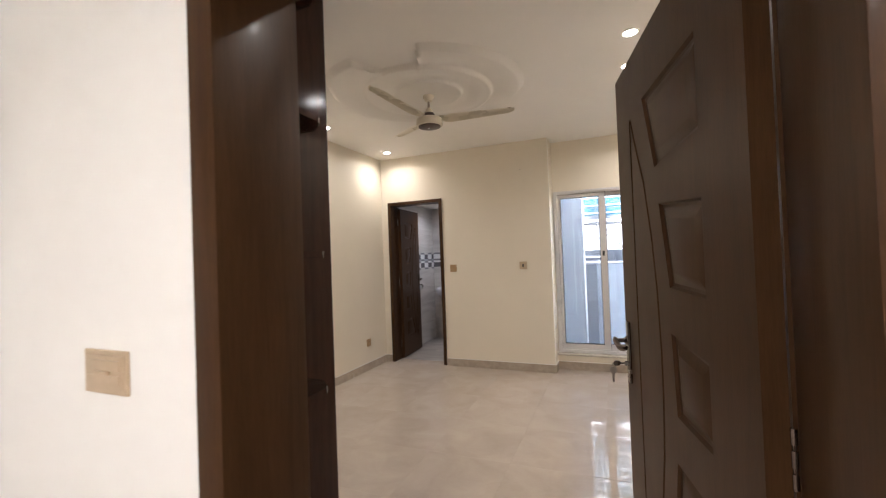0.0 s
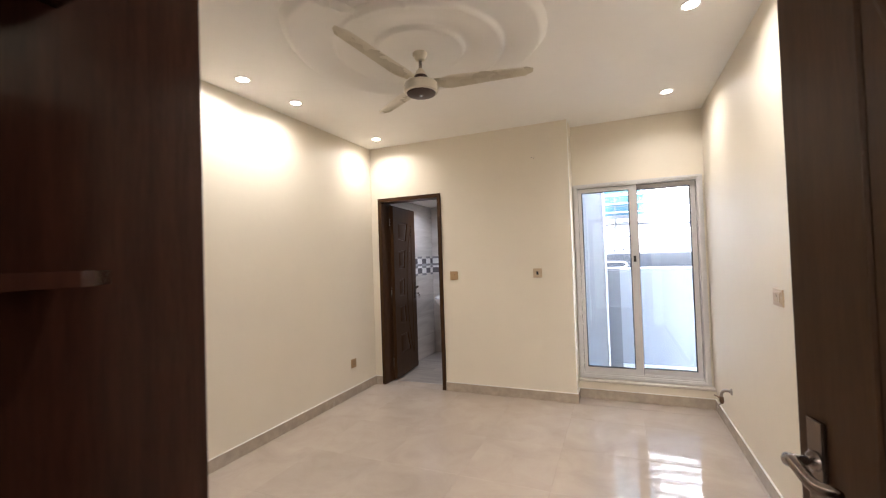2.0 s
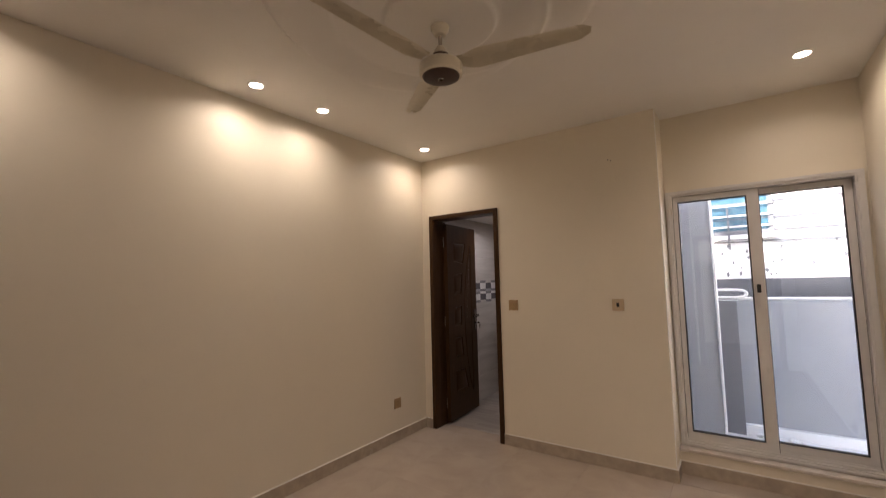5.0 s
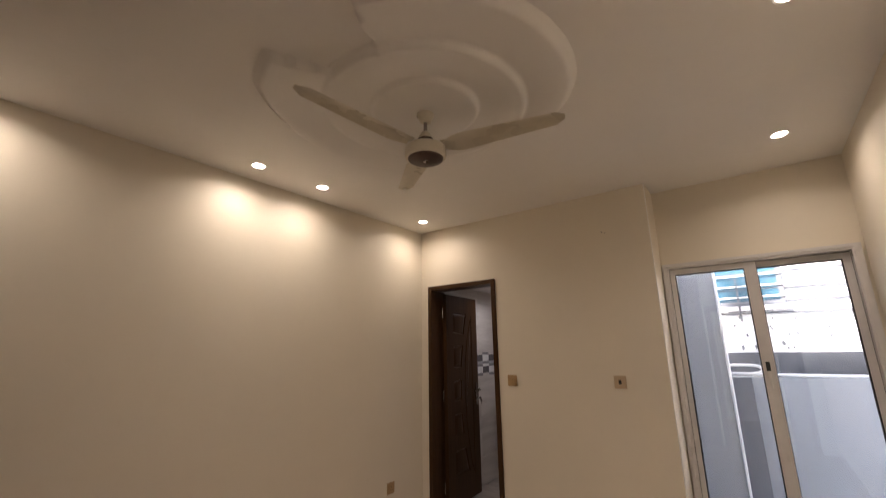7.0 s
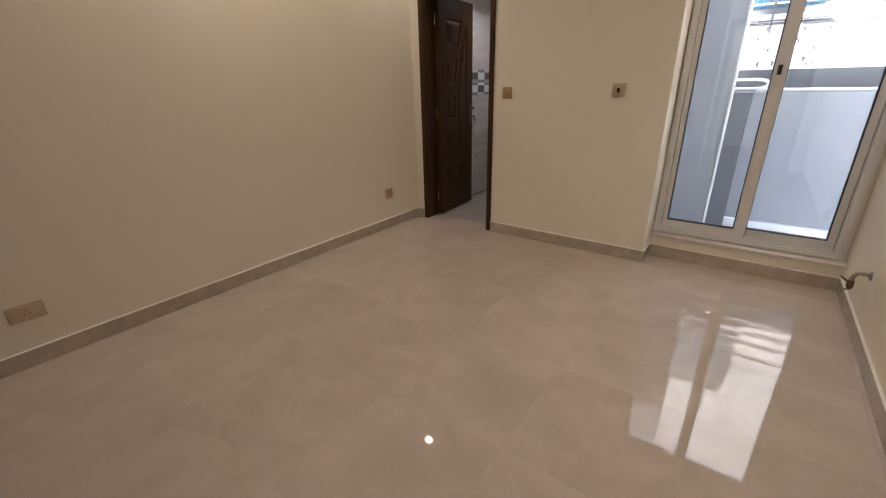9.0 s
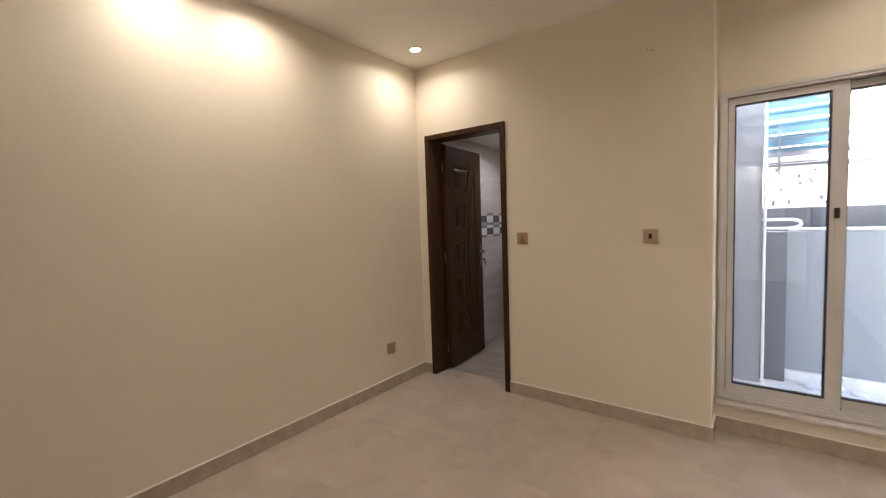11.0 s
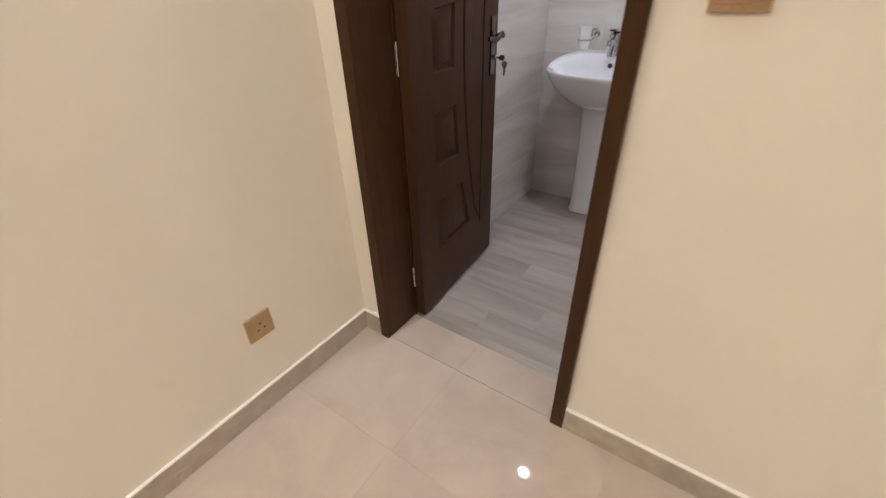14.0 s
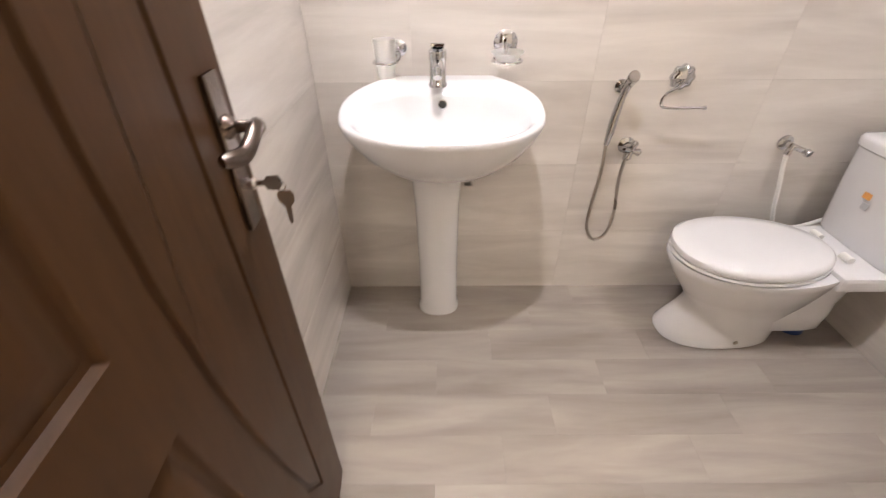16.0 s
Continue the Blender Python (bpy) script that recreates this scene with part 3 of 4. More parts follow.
# ---- sliding window ----
def bar_frame(x0, x1, z0, z1, y0, y1, l, r, b, t, bev=0.004):
    bm = boxes((x0, x0 + l, y0, y1, z0, z1), (x1 - r, x1, y0, y1, z0, z1), (x0 + l, x1 - r, y0, y1, z0, z0 + b), (x0 + l, x1 - r, y0, y1, z1 - t, z1))
    bmesh.ops.remove_doubles(bm, verts=list(bm.verts), dist=1e-5)
    return bm


window = thing("window_1", "white sliding balcony window in two sashes", "window")
window["kind"] = "structure"
part("window_frame", bar_frame(WX0 + 0.001, WX1 - 0.001, WZ0 - 0.003, WZ1 - 0.001, YW - 0.030, YW + 0.075, 0.044, 0.048, 0.034, 0.040), UPVC, window)
part("frame_lip", bar_frame(WX0 + 0.012, WX1 - 0.020, WZ0 + 0.006, WZ1 - 0.010, YW - 0.038, YW - 0.0305, 0.014, 0.018, 0.012, 0.014), UPVC, window)
for y in (YW - 0.012, YW + 0.030):
    part("track_rib", soft_box(WX0 + 0.046, WX1 - 0.050, y - 0.004, y + 0.001, WZ0 + 0.0315, WZ0 + 0.048, 0.001, 1), UPVC, window)
for i, (x0, x1, y) in enumerate(((WX0 + 0.048, -0.030, YW - 0.006), (-0.105, WX1 - 0.052, YW + 0.036))):
    s = part("sash", bar_frame(x0, x1, WZ0 + 0.040, WZ1 - 0.045, y, y + 0.03, 0.036, 0.074 if i == 0 else 0.046, 0.064, 0.044), UPVC, window, "white sash")
    g = (x0 + 0.034, x1 - (0.072 if i == 0 else 0.044), WZ0 + 0.102, WZ1 - 0.087)
    part("gasket", bar_frame(g[0] - 0.001, g[1] + 0.001, g[2] - 0.001, g[3] + 0.001, y - 0.0015, y + 0.0315, 0.007, 0.007, 0.007, 0.007), RUBBER_AND_SHADE, s, "dark rubber gasket")
    # dark strip filling the gap to the frame, its colour standing in for shade
    part("gap_shade", bar_frame(x0 - 0.0038, x1 + 0.0038, WZ0 + 0.0362, WZ1 - 0.0412, y + 0.008, y + 0.022, 0.0036, 0.0036, 0.0036, 0.0036), RUBBER_AND_SHADE, s, "dark strip standing in for the shaded gap round the sash")
    p = part("pane", boxes((g[0] + 0.004, g[1] - 0.004, y + 0.012, y + 0.017, g[2] + 0.004, g[3] - 0.004)), PANE, s, "clear glass")
    p.visible_shadow = False
part("latch", soft_box(-0.082, -0.058, YW - 0.020, YW - 0.006, 1.345, 1.405, 0.004, 2), BLACK, window, "black sash latch")
part("pull", soft_box(-0.078, -0.062, YW - 0.018, YW - 0.0055, 1.22, 1.34, 0.004, 2), UPVC, window)


# ---- balcony and neighbour ----
BZ, BY = -0.14, 6.70  # balcony floor, inner face of its parapet
setting("balcony_floor", boxes((-0.78, 2.6, YW + 0.2, BY + 0.15, BZ - 0.15, BZ)), CONCRETE, "pale dusty balcony floor", "floor")
setting("balcony_parapet", boxes((-0.40, 2.6, BY, BY + 0.15, BZ, 1.205)), RENDER_GREY, "grey rendered balcony parapet", "parapet")
setting("balcony_kerb", soft_box(-0.209, 2.6, BY - 0.06, BY - 0.001, BZ, BZ + 0.09, 0.006), RENDER_WHITE, "pale plaster upstand along the parapet", "kerb")
setting("balcony_pillar", boxes((-0.78, -0.39, 6.45, BY - 0.001, BZ, 3.2)), RENDER_GREY, "grey rendered balcony wall", "wall")
setting("balcony_side", boxes((2.6, 2.8, YW + 0.2, BY + 0.15, BZ - 0.15, 1.205)), RENDER_GREY, "grey rendered balcony end wall", "wall")
setting("balcony_pier", boxes((-0.389, -0.21, 6.58, BY - 0.001, BZ, 1.205)), RENDER_DARK, "dark grey pier against the parapet", "pier")
# unseen screen over window and bathroom, its height set to shade pillar and parapet
setting("wall_sun_screen", boxes((-0.78, 2.8, YW + 0.201, YW + 0.21, 2.2, 3.4), (-3.2, -0.78, YW + 0.201, YW + 0.21, 2.345, 3.4)), RENDER_WHITE, "unseen wall over the window, added to keep sun off the balcony", "wall")

rail = thing("balcony_pipe", "white plastic pipe along the parapet top", "pipe")
part("run", tube([(-0.20, BY + 0.06, 1.222), (2.59, BY + 0.06, 1.222)], 0.017, 12), PLASTIC, rail)
part("bend", tube(curve_points([(-0.386, BY + 0.02, 1.235), (-0.20, BY + 0.01, 1.235), (-0.12, BY + 0.01, 1.26), (-0.13, BY + 0.01, 1.30), (-0.20, BY + 0.01, 1.315), (-0.386, BY + 0.02, 1.315)], 6), 0.014, 10), PLASTIC, rail)
part("downpipe", tube([(-0.372, 6.436, BZ), (-0.372, 6.436, 3.0)], 0.0115, 12), PLASTIC, rail)

house = thing("neighbour_house", "white rendered neighbouring house with a blue window", "house")
part("wall", boxes((-6, 9, 8.02, 8.4, 1.42, 4.6)), RENDER_WHITE, house)
part("base_wall", boxes((-6, 9, 7.97, 8.4, -3.0, 1.42)), RENDER_SLATE, house, "dark grey rendered base")
for z in (1.89, 2.03, 2.19, 2.40, 2.62):
    part("cable", tube([(-1.2, 7.99, z + 0.02), (1.5, 7.985, z), (6.0, 7.99, z + 0.03)], 0.012, 6), RENDER_DARK, house, "thin dark cable")
for wx in (-0.62, 3.4):
    w = part("window_frame", bar_frame(wx, wx + 0.86, 1.99, 3.1, 7.95, 8.02, 0.05, 0.05, 0.06, 0.05), RENDER_DARK, house)
    part("pane", boxes((wx + 0.05, wx + 0.81, 7.98, 7.99, 2.05, 3.05)), BLUE_PANE, w, "blue tinted glass")
    part("sill", boxes((wx - 0.04, wx + 0.90, 7.91, 8.02, 1.94, 1.99)), RENDER_WHITE, w)
    for k in range(7):
        part("grille_bar", tube([(wx, 7.93, 2.1 + 0.14 * k), (wx + 0.86, 7.93, 2.1 + 0.14 * k)], 0.011, 6), PLASTIC, w)
part("bracket", boxes((-0.245, -0.222, 7.88, 7.90, 1.80, 2.35)), RENDER_DARK, house, "dark upright bracket")
part("bracket", boxes((-0.36, 0.10, 7.885, 7.895, 1.915, 1.93)), RENDER_DARK, house, "dark cross bar")

chips = bmesh.new()
rng = random.Random(11)
for k in range(46):
    x, z = rng.uniform(-0.35, 1.7), 1.46 + 0.40 * rng.random() ** 0.8
    r, n = rng.uniform(0.008, 0.022), 7
    ring = [(x + r * rng.uniform(0.5, 1.2) * math.cos(2 * math.pi * j / n), z + 1.5 * r * rng.uniform(0.5, 1.2) * math.sin(2 * math.pi * j / n)) for j in range(n)]
    a = [chips.verts.new((u, 8.021, v)) for u, v in ring]
    b = [chips.verts.new((u, 8.0165, v)) for u, v in ring]
    chips.faces.new(b)
    for j in range(n):
        chips.faces.new((a[j], a[(j + 1) % n], b[(j + 1) % n], b[j]))
bmesh.ops.recalc_face_normals(chips, faces=list(chips.faces))
tagged(part("peeling_plaster", chips, RENDER_DARK, house), "dark patches of peeling plaster", kind="stuff")
setting("ground", boxes((-300, 300, -300, 300, -3.2, -3.0)), CONCRETE, "pale dusty ground outside", "ground")

rng = random.Random(5)
for k in range(11):
    bm = bmesh.new()
    bmesh.ops.create_icosphere(bm, subdivisions=2, radius=1.0)
    sx, sy, sz = rng.uniform(0.04, 0.09), rng.uniform(0.03, 0.06), rng.uniform(0.015, 0.035)
    for v in bm.verts:
        v.co *= 0.85 + 0.3 * noise.noise(v.co * 1.7 + Vector((k * 3.1, 0, 0)))
        v.co = Vector((v.co.x * sx, v.co.y * sy, max(v.co.z, -0.5) * sz))
    bm.transform(pose(rng.uniform(-0.10, 0.28), rng.uniform(6.30, 6.58), BZ + 0.5 * sz, 0, 0, rng.uniform(0, 180)))
    tagged(part("rubble", bm, RENDER_WHITE, smooth=50), "lump of white plaster rubble on the balcony floor", "rubble", "rubble on the balcony")


# ---- ceiling medallion and fan ----
CX, CY = -1.322, 2.92


def smooth_step(v):
    v = min(1.0, max(0.0, v))
    return v * v * (3 - 2 * v)


def medallion():
    """Plaster swirl: two arms that swell outwards and end in a step, a curl inside them and a rose."""
    ob = thing("ceiling_medallion", "white plaster swirl moulding round the fan", "ceiling moulding", (CX, CY, H, 0, 0, 0))
    keys = ((67, 0.56), (85, 0.60), (110, 0.68), (140, 0.745), (165, 0.78), (190, 0.78), (215, 0.80), (236, 0.845), (252, 0.82), (256, 0.56), (270, 0.545), (286, 0.545), (289, 0.81), (337, 0.81), (360, 0.79), (375, 0.775), (396, 0.73), (412, 0.65), (424, 0.60), (427, 0.56))

    def reach(a):
        a = (a - 67) % 360 + 67
        for (a0, r0), (a1, r1) in zip(keys, keys[1:]):
            if a0 <= a <= a1:
                return r0 + (r1 - r0) * (a - a0) / (a1 - a0)

    def depth(r, a):
        big = reach(a)
        arm = 0.037 * smooth_step((r - 0.46) / max(0.05, big - 0.53)) * smooth_step((big - r) / 0.05) * smooth_step((big - 0.52) / 0.2)
        lean = 0.25 + 0.75 * smooth_step(0.5 + 0.75 * math.cos(radians(a - 350)))
        curl = 0.034 * lean * smooth_step((r - 0.30) / 0.17) * smooth_step((0.535 - r) / 0.028)
        rose = 0.026 * smooth_step((0.29 - r) / 0.022)
        return 0.010 * smooth_step((big + 0.004 - r) / 0.012) - 0.006 + arm + curl + rose

    def turned(radii, inner):
        bm = bmesh.new()
        rings = [[bm.verts.new((r * math.cos(2 * math.pi * k / n), r * math.sin(2 * math.pi * k / n), -depth(r, 360 * k / n))) for k in range(n)] for r in radii]
        for a, b in zip(rings, rings[1:]):
            for k in range(n):
                bm.faces.new((a[k], a[(k + 1) % n], b[(k + 1) % n], b[k]))
        if inner:
            bm.faces.new(rings[0][::-1])
        return bm

    n = 240
    rose = turned([0.03 + 0.2 * k / 5 for k in range(6)] + [0.25 + 0.06 * k / 8 for k in range(9)], True)
    part("rose", rose, WHITE, ob, smooth=75)
    part("swirl", turned([0.31 + 0.55 * k / 62 for k in range(63)], False), WHITE, ob, smooth=75)


medallion()


def fan():
    ob = thing("ceiling_fan", "cream three-blade ceiling fan with a brown motor cap", "ceiling fan", (CX, CY, 2.517, 0, 0, 0))
    top = H - 2.517 - 0.0295
    part("canopy", lathe([(0, top), (0.046, top), (0.046, top - 0.012), (0.034, top - 0.032), (0.028, top - 0.045), (0.016, top - 0.05), (0, top - 0.05)], 28), CREAM_METAL, ob)
    part("rod", lathe([(0.010, top - 0.045), (0.010, 0.09)], 14), STEEL, ob, "short steel rod")
    part("bell", lathe([(0, 0.118), (0.015, 0.118), (0.022, 0.108), (0.036, 0.083), (0.042, 0.072)], 24), CREAM_METAL, ob)
    part("collar", lathe([(0.041, 0.073), (0.052, 0.05), (0.056, 0.03), (0.046, 0.03)], 24), BROWN_TRIM, ob, "brown collar")
    motor = part("motor", lathe([(0, 0.034), (0.07, 0.034), (0.098, 0.028), (0.106, 0.018), (0.108, -0.018), (0.104, -0.03), (0.092, -0.036)], 40), CREAM_METAL, ob)
    part("cap", lathe([(0.092, -0.035), (0.088, -0.042), (0.05, -0.048), (0, -0.05)], 36), BROWN_TRIM, motor, "brown motor cap")
    part("badge", lathe([(0, -0.049), (0.014, -0.0495), (0.013, -0.053), (0, -0.054)], 16), CHROME, motor, "round chrome badge")
    for ang in FAN_ANGLES:
        bm = bmesh.new()
        rows = []
        for k in range(15):
            u = k / 14
            r = 0.10 + 0.60 * u
            half = 0.030 + 0.044 * math.sin(min(1, u * 6.0) * math.pi / 2) - 0.027 * u
            if u > 0.93:
                half *= math.sqrt(max(0.08, 1 - ((u - 0.93) / 0.075) ** 2))
            tilt = radians(-11 + 4 * u)
            row = []
            for j in range(7):
                v = (j / 3 - 1)
                row.append(bm.verts.new((r, v * half * math.cos(tilt), 0.0 + v * half * math.sin(tilt) - 0.012 * (v * v - 0.3) + 0.045 * u)))
            rows.append(row)
        for a, b in zip(rows, rows[1:]):
            for j in range(6):
                bm.faces.new((a[j], b[j], b[j + 1], a[j + 1]))
        bmesh.ops.solidify(bm, geom=list(bm.faces), thickness=0.004)
        bmesh.ops.recalc_face_normals(bm, faces=list(bm.faces))
        bm.transform(pose(0, 0, 0.03, 0, 0, ang))
        b = part("blade", bm, CREAM_METAL, ob, smooth=50)
        arm = soft_box(0.085, 0.16, -0.02, 0.02, 0.0415, 0.047, 0.002, 1)
        arm.transform(pose(0, 0, 0, 0, 0, ang))
        part("bracket", arm, CREAM_METAL, b)


FAN_ANGLES = (259, 19, 141)
fan()


# ---- downlights ----
def downlight(x, y, z, watts, label, colour=LAMP_COLOUR, disc=LED):
    ob = thing("downlight", label, "downlight", (x, y, z, 0, 0, 0), "ceiling downlights")
    part("ring", lathe([(0.038, 0.0), (0.052, 0.0), (0.053, -0.003), (0.048, -0.006), (0.040, -0.004), (0.038, 0.0)], 32), PLASTIC, ob)
    part("lens", lathe([(0.0385, -0.0035), (0.02, -0.0042), (0, -0.0045)], 32), disc, ob, "glowing diffuser")
    beam(x, y, z - 0.008, watts, colour)


# (0.19, 1.40) is unseen: added opposite (-2.64, 1.45) to brighten the right wall
for x, y in ((-2.64, 1.45), (-2.64, 2.74), (-2.625, 3.254), (-2.60, 4.45), (0.19, 1.40), (0.19, 2.645), (0.19, 3.15), (0.20, 4.46)):
    downlight(x, y, H, ROOM_W, "round warm ceiling downlight near the wall")
# two added lamps, never in view, placed to light the hall wall and entrance
for x, y, w in ((-0.45, -1.90, 1.35), (0.90, -1.60, 0.6)):
    downlight(x, y, H, HALL_W * w, "unseen hall downlight, added to light the entrance", HALL_COLOUR)
BATH_LED = glow("cool_led_disc", BATH_COLOUR, 6.0)
for x, y, w in ((-2.44, 5.80, 1.2), (-1.16, 5.72, 0.62)):
    downlight(x, y, BATH_H, BATH_W * w, "round white downlight in the bathroom ceiling", BATH_COLOUR, BATH_LED)


# ---- bathroom fittings ----
def basin():
    ob = thing("pedestal_basin", "white ceramic pedestal wash basin on the timber-look floor", "wash basin", (-2.464, 6.285, 0, 0, 0, 0))
    n = 64

    def outline(s, z, shift=0.0):
        pts = []
        for k in range(n):
            a = 2 * math.pi * k / n
            c, d = math.cos(a), math.sin(a)
            x = 0.312 * math.copysign(abs(c) ** 0.92, c)
            y = (0.188 * min(1.0, abs(d) * 1.28) ** 0.85 if d > 0 else -0.242 * abs(d) ** 1.0)
            if d > 0:
                x *= 1 - 0.30 * d ** 2
            pts.append((x * s, y * s + shift, z + (max(0.0, y + 0.05) * 0.28 if z > 0.79 else 0.0)))
        return pts

    bm = bmesh.new()
    rows = [outline(0.24, 0.645, 0.05), outline(0.40, 0.655, 0.04), outline(0.62, 0.69, 0.02), outline(0.82, 0.745, 0.01), outline(0.94, 0.80, 0.002), outline(0.99, 0.832, 0), outline(1.0, 0.846, 0), outline(0.992, 0.853, 0), outline(0.975, 0.855, 0)]
    # the bowl: a deep oval with a flat tap ledge behind it
    for s, z in ((0.90, 0.850), (0.86, 0.838), (0.80, 0.81), (0.70, 0.775), (0.50, 0.745), (0.25, 0.728), (0.07, 0.722)):
        ring = []
        for x, y, z2 in outline(s, z):
            if y > 0:
                y *= 0.52
            ring.append((x, y - 0.03 * (1 - s), z2 - 0.35 * (z2 - z)))
        rows.append(ring)
    rings = [[bm.verts.new(p) for p in r] for r in rows]
    for a, b in zip(rings, rings[1:]):
        for k in range(n):
            bm.faces.new((a[k], a[(k + 1) % n], b[(k + 1) % n], b[k]))
    bm.faces.new(rings[0][::-1])
    bm.faces.new(rings[-1])
    bmesh.ops.recalc_face_normals(bm, faces=list(bm.faces))
    bowl = part("basin", bm, CERAMIC, ob, smooth=60)
    hole = lathe([(0, 0.003), (0.009, 0.003), (0.013, 0.002), (0.013, -0.003), (0, -0.003)], 18)
    hole.transform(pose(0.002, 0.0735, 0.861, 75, 0, 0))
    over = part("overflow_hole", hole, BLACK, bowl, "dark overflow hole")
    rim = lathe([(0.0105, 0.001), (0.0115, 0.004), (0.0145, 0.003), (0.015, -0.002), (0.0105, -0.002)], 20)
    rim.transform(pose(0.002, 0.0735, 0.861, 75, 0, 0))
    part("rim", rim, CHROME, over, "chrome rim")
    waste = lathe([(0, 0.004), (0.02, 0.004), (0.024, 0.001), (0.024, -0.003), (0, -0.003)], 20)
    waste.transform(pose(0, -0.025, 0.724))
    part("waste", waste, CHROME, bowl, "chrome waste")
    ped = bmesh.new()
    rings = []
    for z, w, d in ((0.0, 0.086, 0.086), (0.012, 0.084, 0.085), (0.03, 0.078, 0.078), (0.25, 0.078, 0.078), (0.5, 0.082, 0.082), (0.62, 0.09, 0.09), (0.655, 0.098, 0.097)):
        rings.append([ped.verts.new((-0.02 + w * math.copysign(abs(math.cos(a)) ** 0.8, math.cos(a)), 0.085 + d * math.copysign(abs(math.sin(a)) ** 0.8, math.sin(a)), z)) for a in (2 * math.pi * k / 32 for k in range(32))])
    for a, b in zip(rings, rings[1:]):
        for k in range(32):
            ped.faces.new((a[k], a[(k + 1) % 32], b[(k + 1) % 32], b[k]))
    ped.faces.new(rings[0][::-1])
    ped.faces.new(rings[-1])
    part("pedestal", ped, CERAMIC, ob, smooth=60)
    part("supply_hose", tube(curve_points([(0.09, 0.19, 0.52), (0.11, 0.14, 0.55), (0.08, 0.10, 0.62), (0.05, 0.08, 0.70)], 6), 0.007, 8), STEEL, ob, "braided supply hose")


def faucet():
    ob = thing("basin_mixer", "chrome single-lever mixer on the basin ledge", "tap", (-2.476, 6.418, 0.903, 0, 0, 0))
    part("body", lathe([(0, 0), (0.030, 0), (0.030, 0.006), (0.026, 0.012), (0.025, 0.07), (0.028, 0.085), (0.028, 0.105), (0.021, 0.112), (0, 0.113)], 24), CHROME, ob)
    spout = tube(curve_points([(0, -0.005, 0.06), (0, -0.05, 0.075), (0, -0.095, 0.068), (0, -0.115, 0.052)], 6), [0.017] * 12 + [0.0165, 0.016, 0.015, 0.014, 0.014, 0.014, 0.013], 14)
    part("spout", spout, CHROME, ob)
    lever = soft_box(-0.021, 0.021, -0.075, 0.02, 0.113, 0.124, 0.005, 3)
    lever.transform(pose(0, 0, 0) @ Matrix.Rotation(radians(-9), 4, "X"))
    part("lever", lever, CHROME, ob)


def tumbler_holder():
    ob = thing("tumbler_holder", "chrome holder with a frosted glass tumbler on the tiled wall", "tumbler holder", (-2.625, BATH_B - 0.006, 0.985, 0, 0, 0))
    part("mount", lathe([(0, 0), (0.024, 0), (0.025, 0.006), (0.017, 0.014), (0, 0.018)], 24, pose(0.026, 0, 0.02, 90, 0, 0)), CHROME, ob)
    part("arm", tube(curve_points([(0.026, -0.015, 0.02), (0.028, -0.035, 0.014), (0.028, -0.05, 0.0), (0.022, -0.06, -0.008)], 5), 0.006, 10), CHROME, ob)
    hoop = tube([(-0.012 + 0.036 * math.cos(a), -0.065 + 0.036 * math.sin(a), -0.008) for a in (2 * math.pi * k / 28 for k in range(29))], 0.0045, 8)
    part("hoop", hoop, CHROME, ob)
    cup = part("tumbler", lathe([(0, -0.075), (0.026, -0.075), (0.030, -0.02), (0.034, 0.035), (0.0315, 0.035), (0.028, -0.02), (0.024, -0.07), (0, -0.07)], 28, pose(-0.012, -0.065, 0.022)), THIN_GLASS, ob, "frosted glass tumbler")
    cup.visible_shadow = False


def soap_dish():
    ob = thing("soap_dish", "chrome soap holder with a frosted glass dish on the tiled wall", "soap dish", (-2.262, BATH_B - 0.006, 0.985, 0, 0, 0))
    part("mount", lathe([(0, 0), (0.036, 0), (0.038, 0.006), (0.026, 0.016), (0, 0.02)], 24, pose(0, 0, 0.035, 90, 0, 0)), CHROME, ob)
    part("arm", tube([(0, -0.015, 0.035), (0, -0.03, 0.02), (0, -0.03, -0.005)], 0.006, 10), CHROME, ob)
    ring = tube([(0.045 * math.cos(a), -0.07 + 0.045 * math.sin(a), -0.005) for a in (2 * math.pi * k / 32 for k in range(33))], 0.0045, 8)
    part("hoop", ring, CHROME, ob)
    dish = part("dish", lathe([(0, -0.02), (0.03, -0.018), (0.043, 0.0), (0.05, 0.006), (0.05, 0.009), (0.041, 0.004), (0.028, -0.013), (0, -0.015)], 32, pose(0, -0.07, 0.012)), THIN_GLASS, ob, "frosted glass dish")
    dish.visible_shadow = False


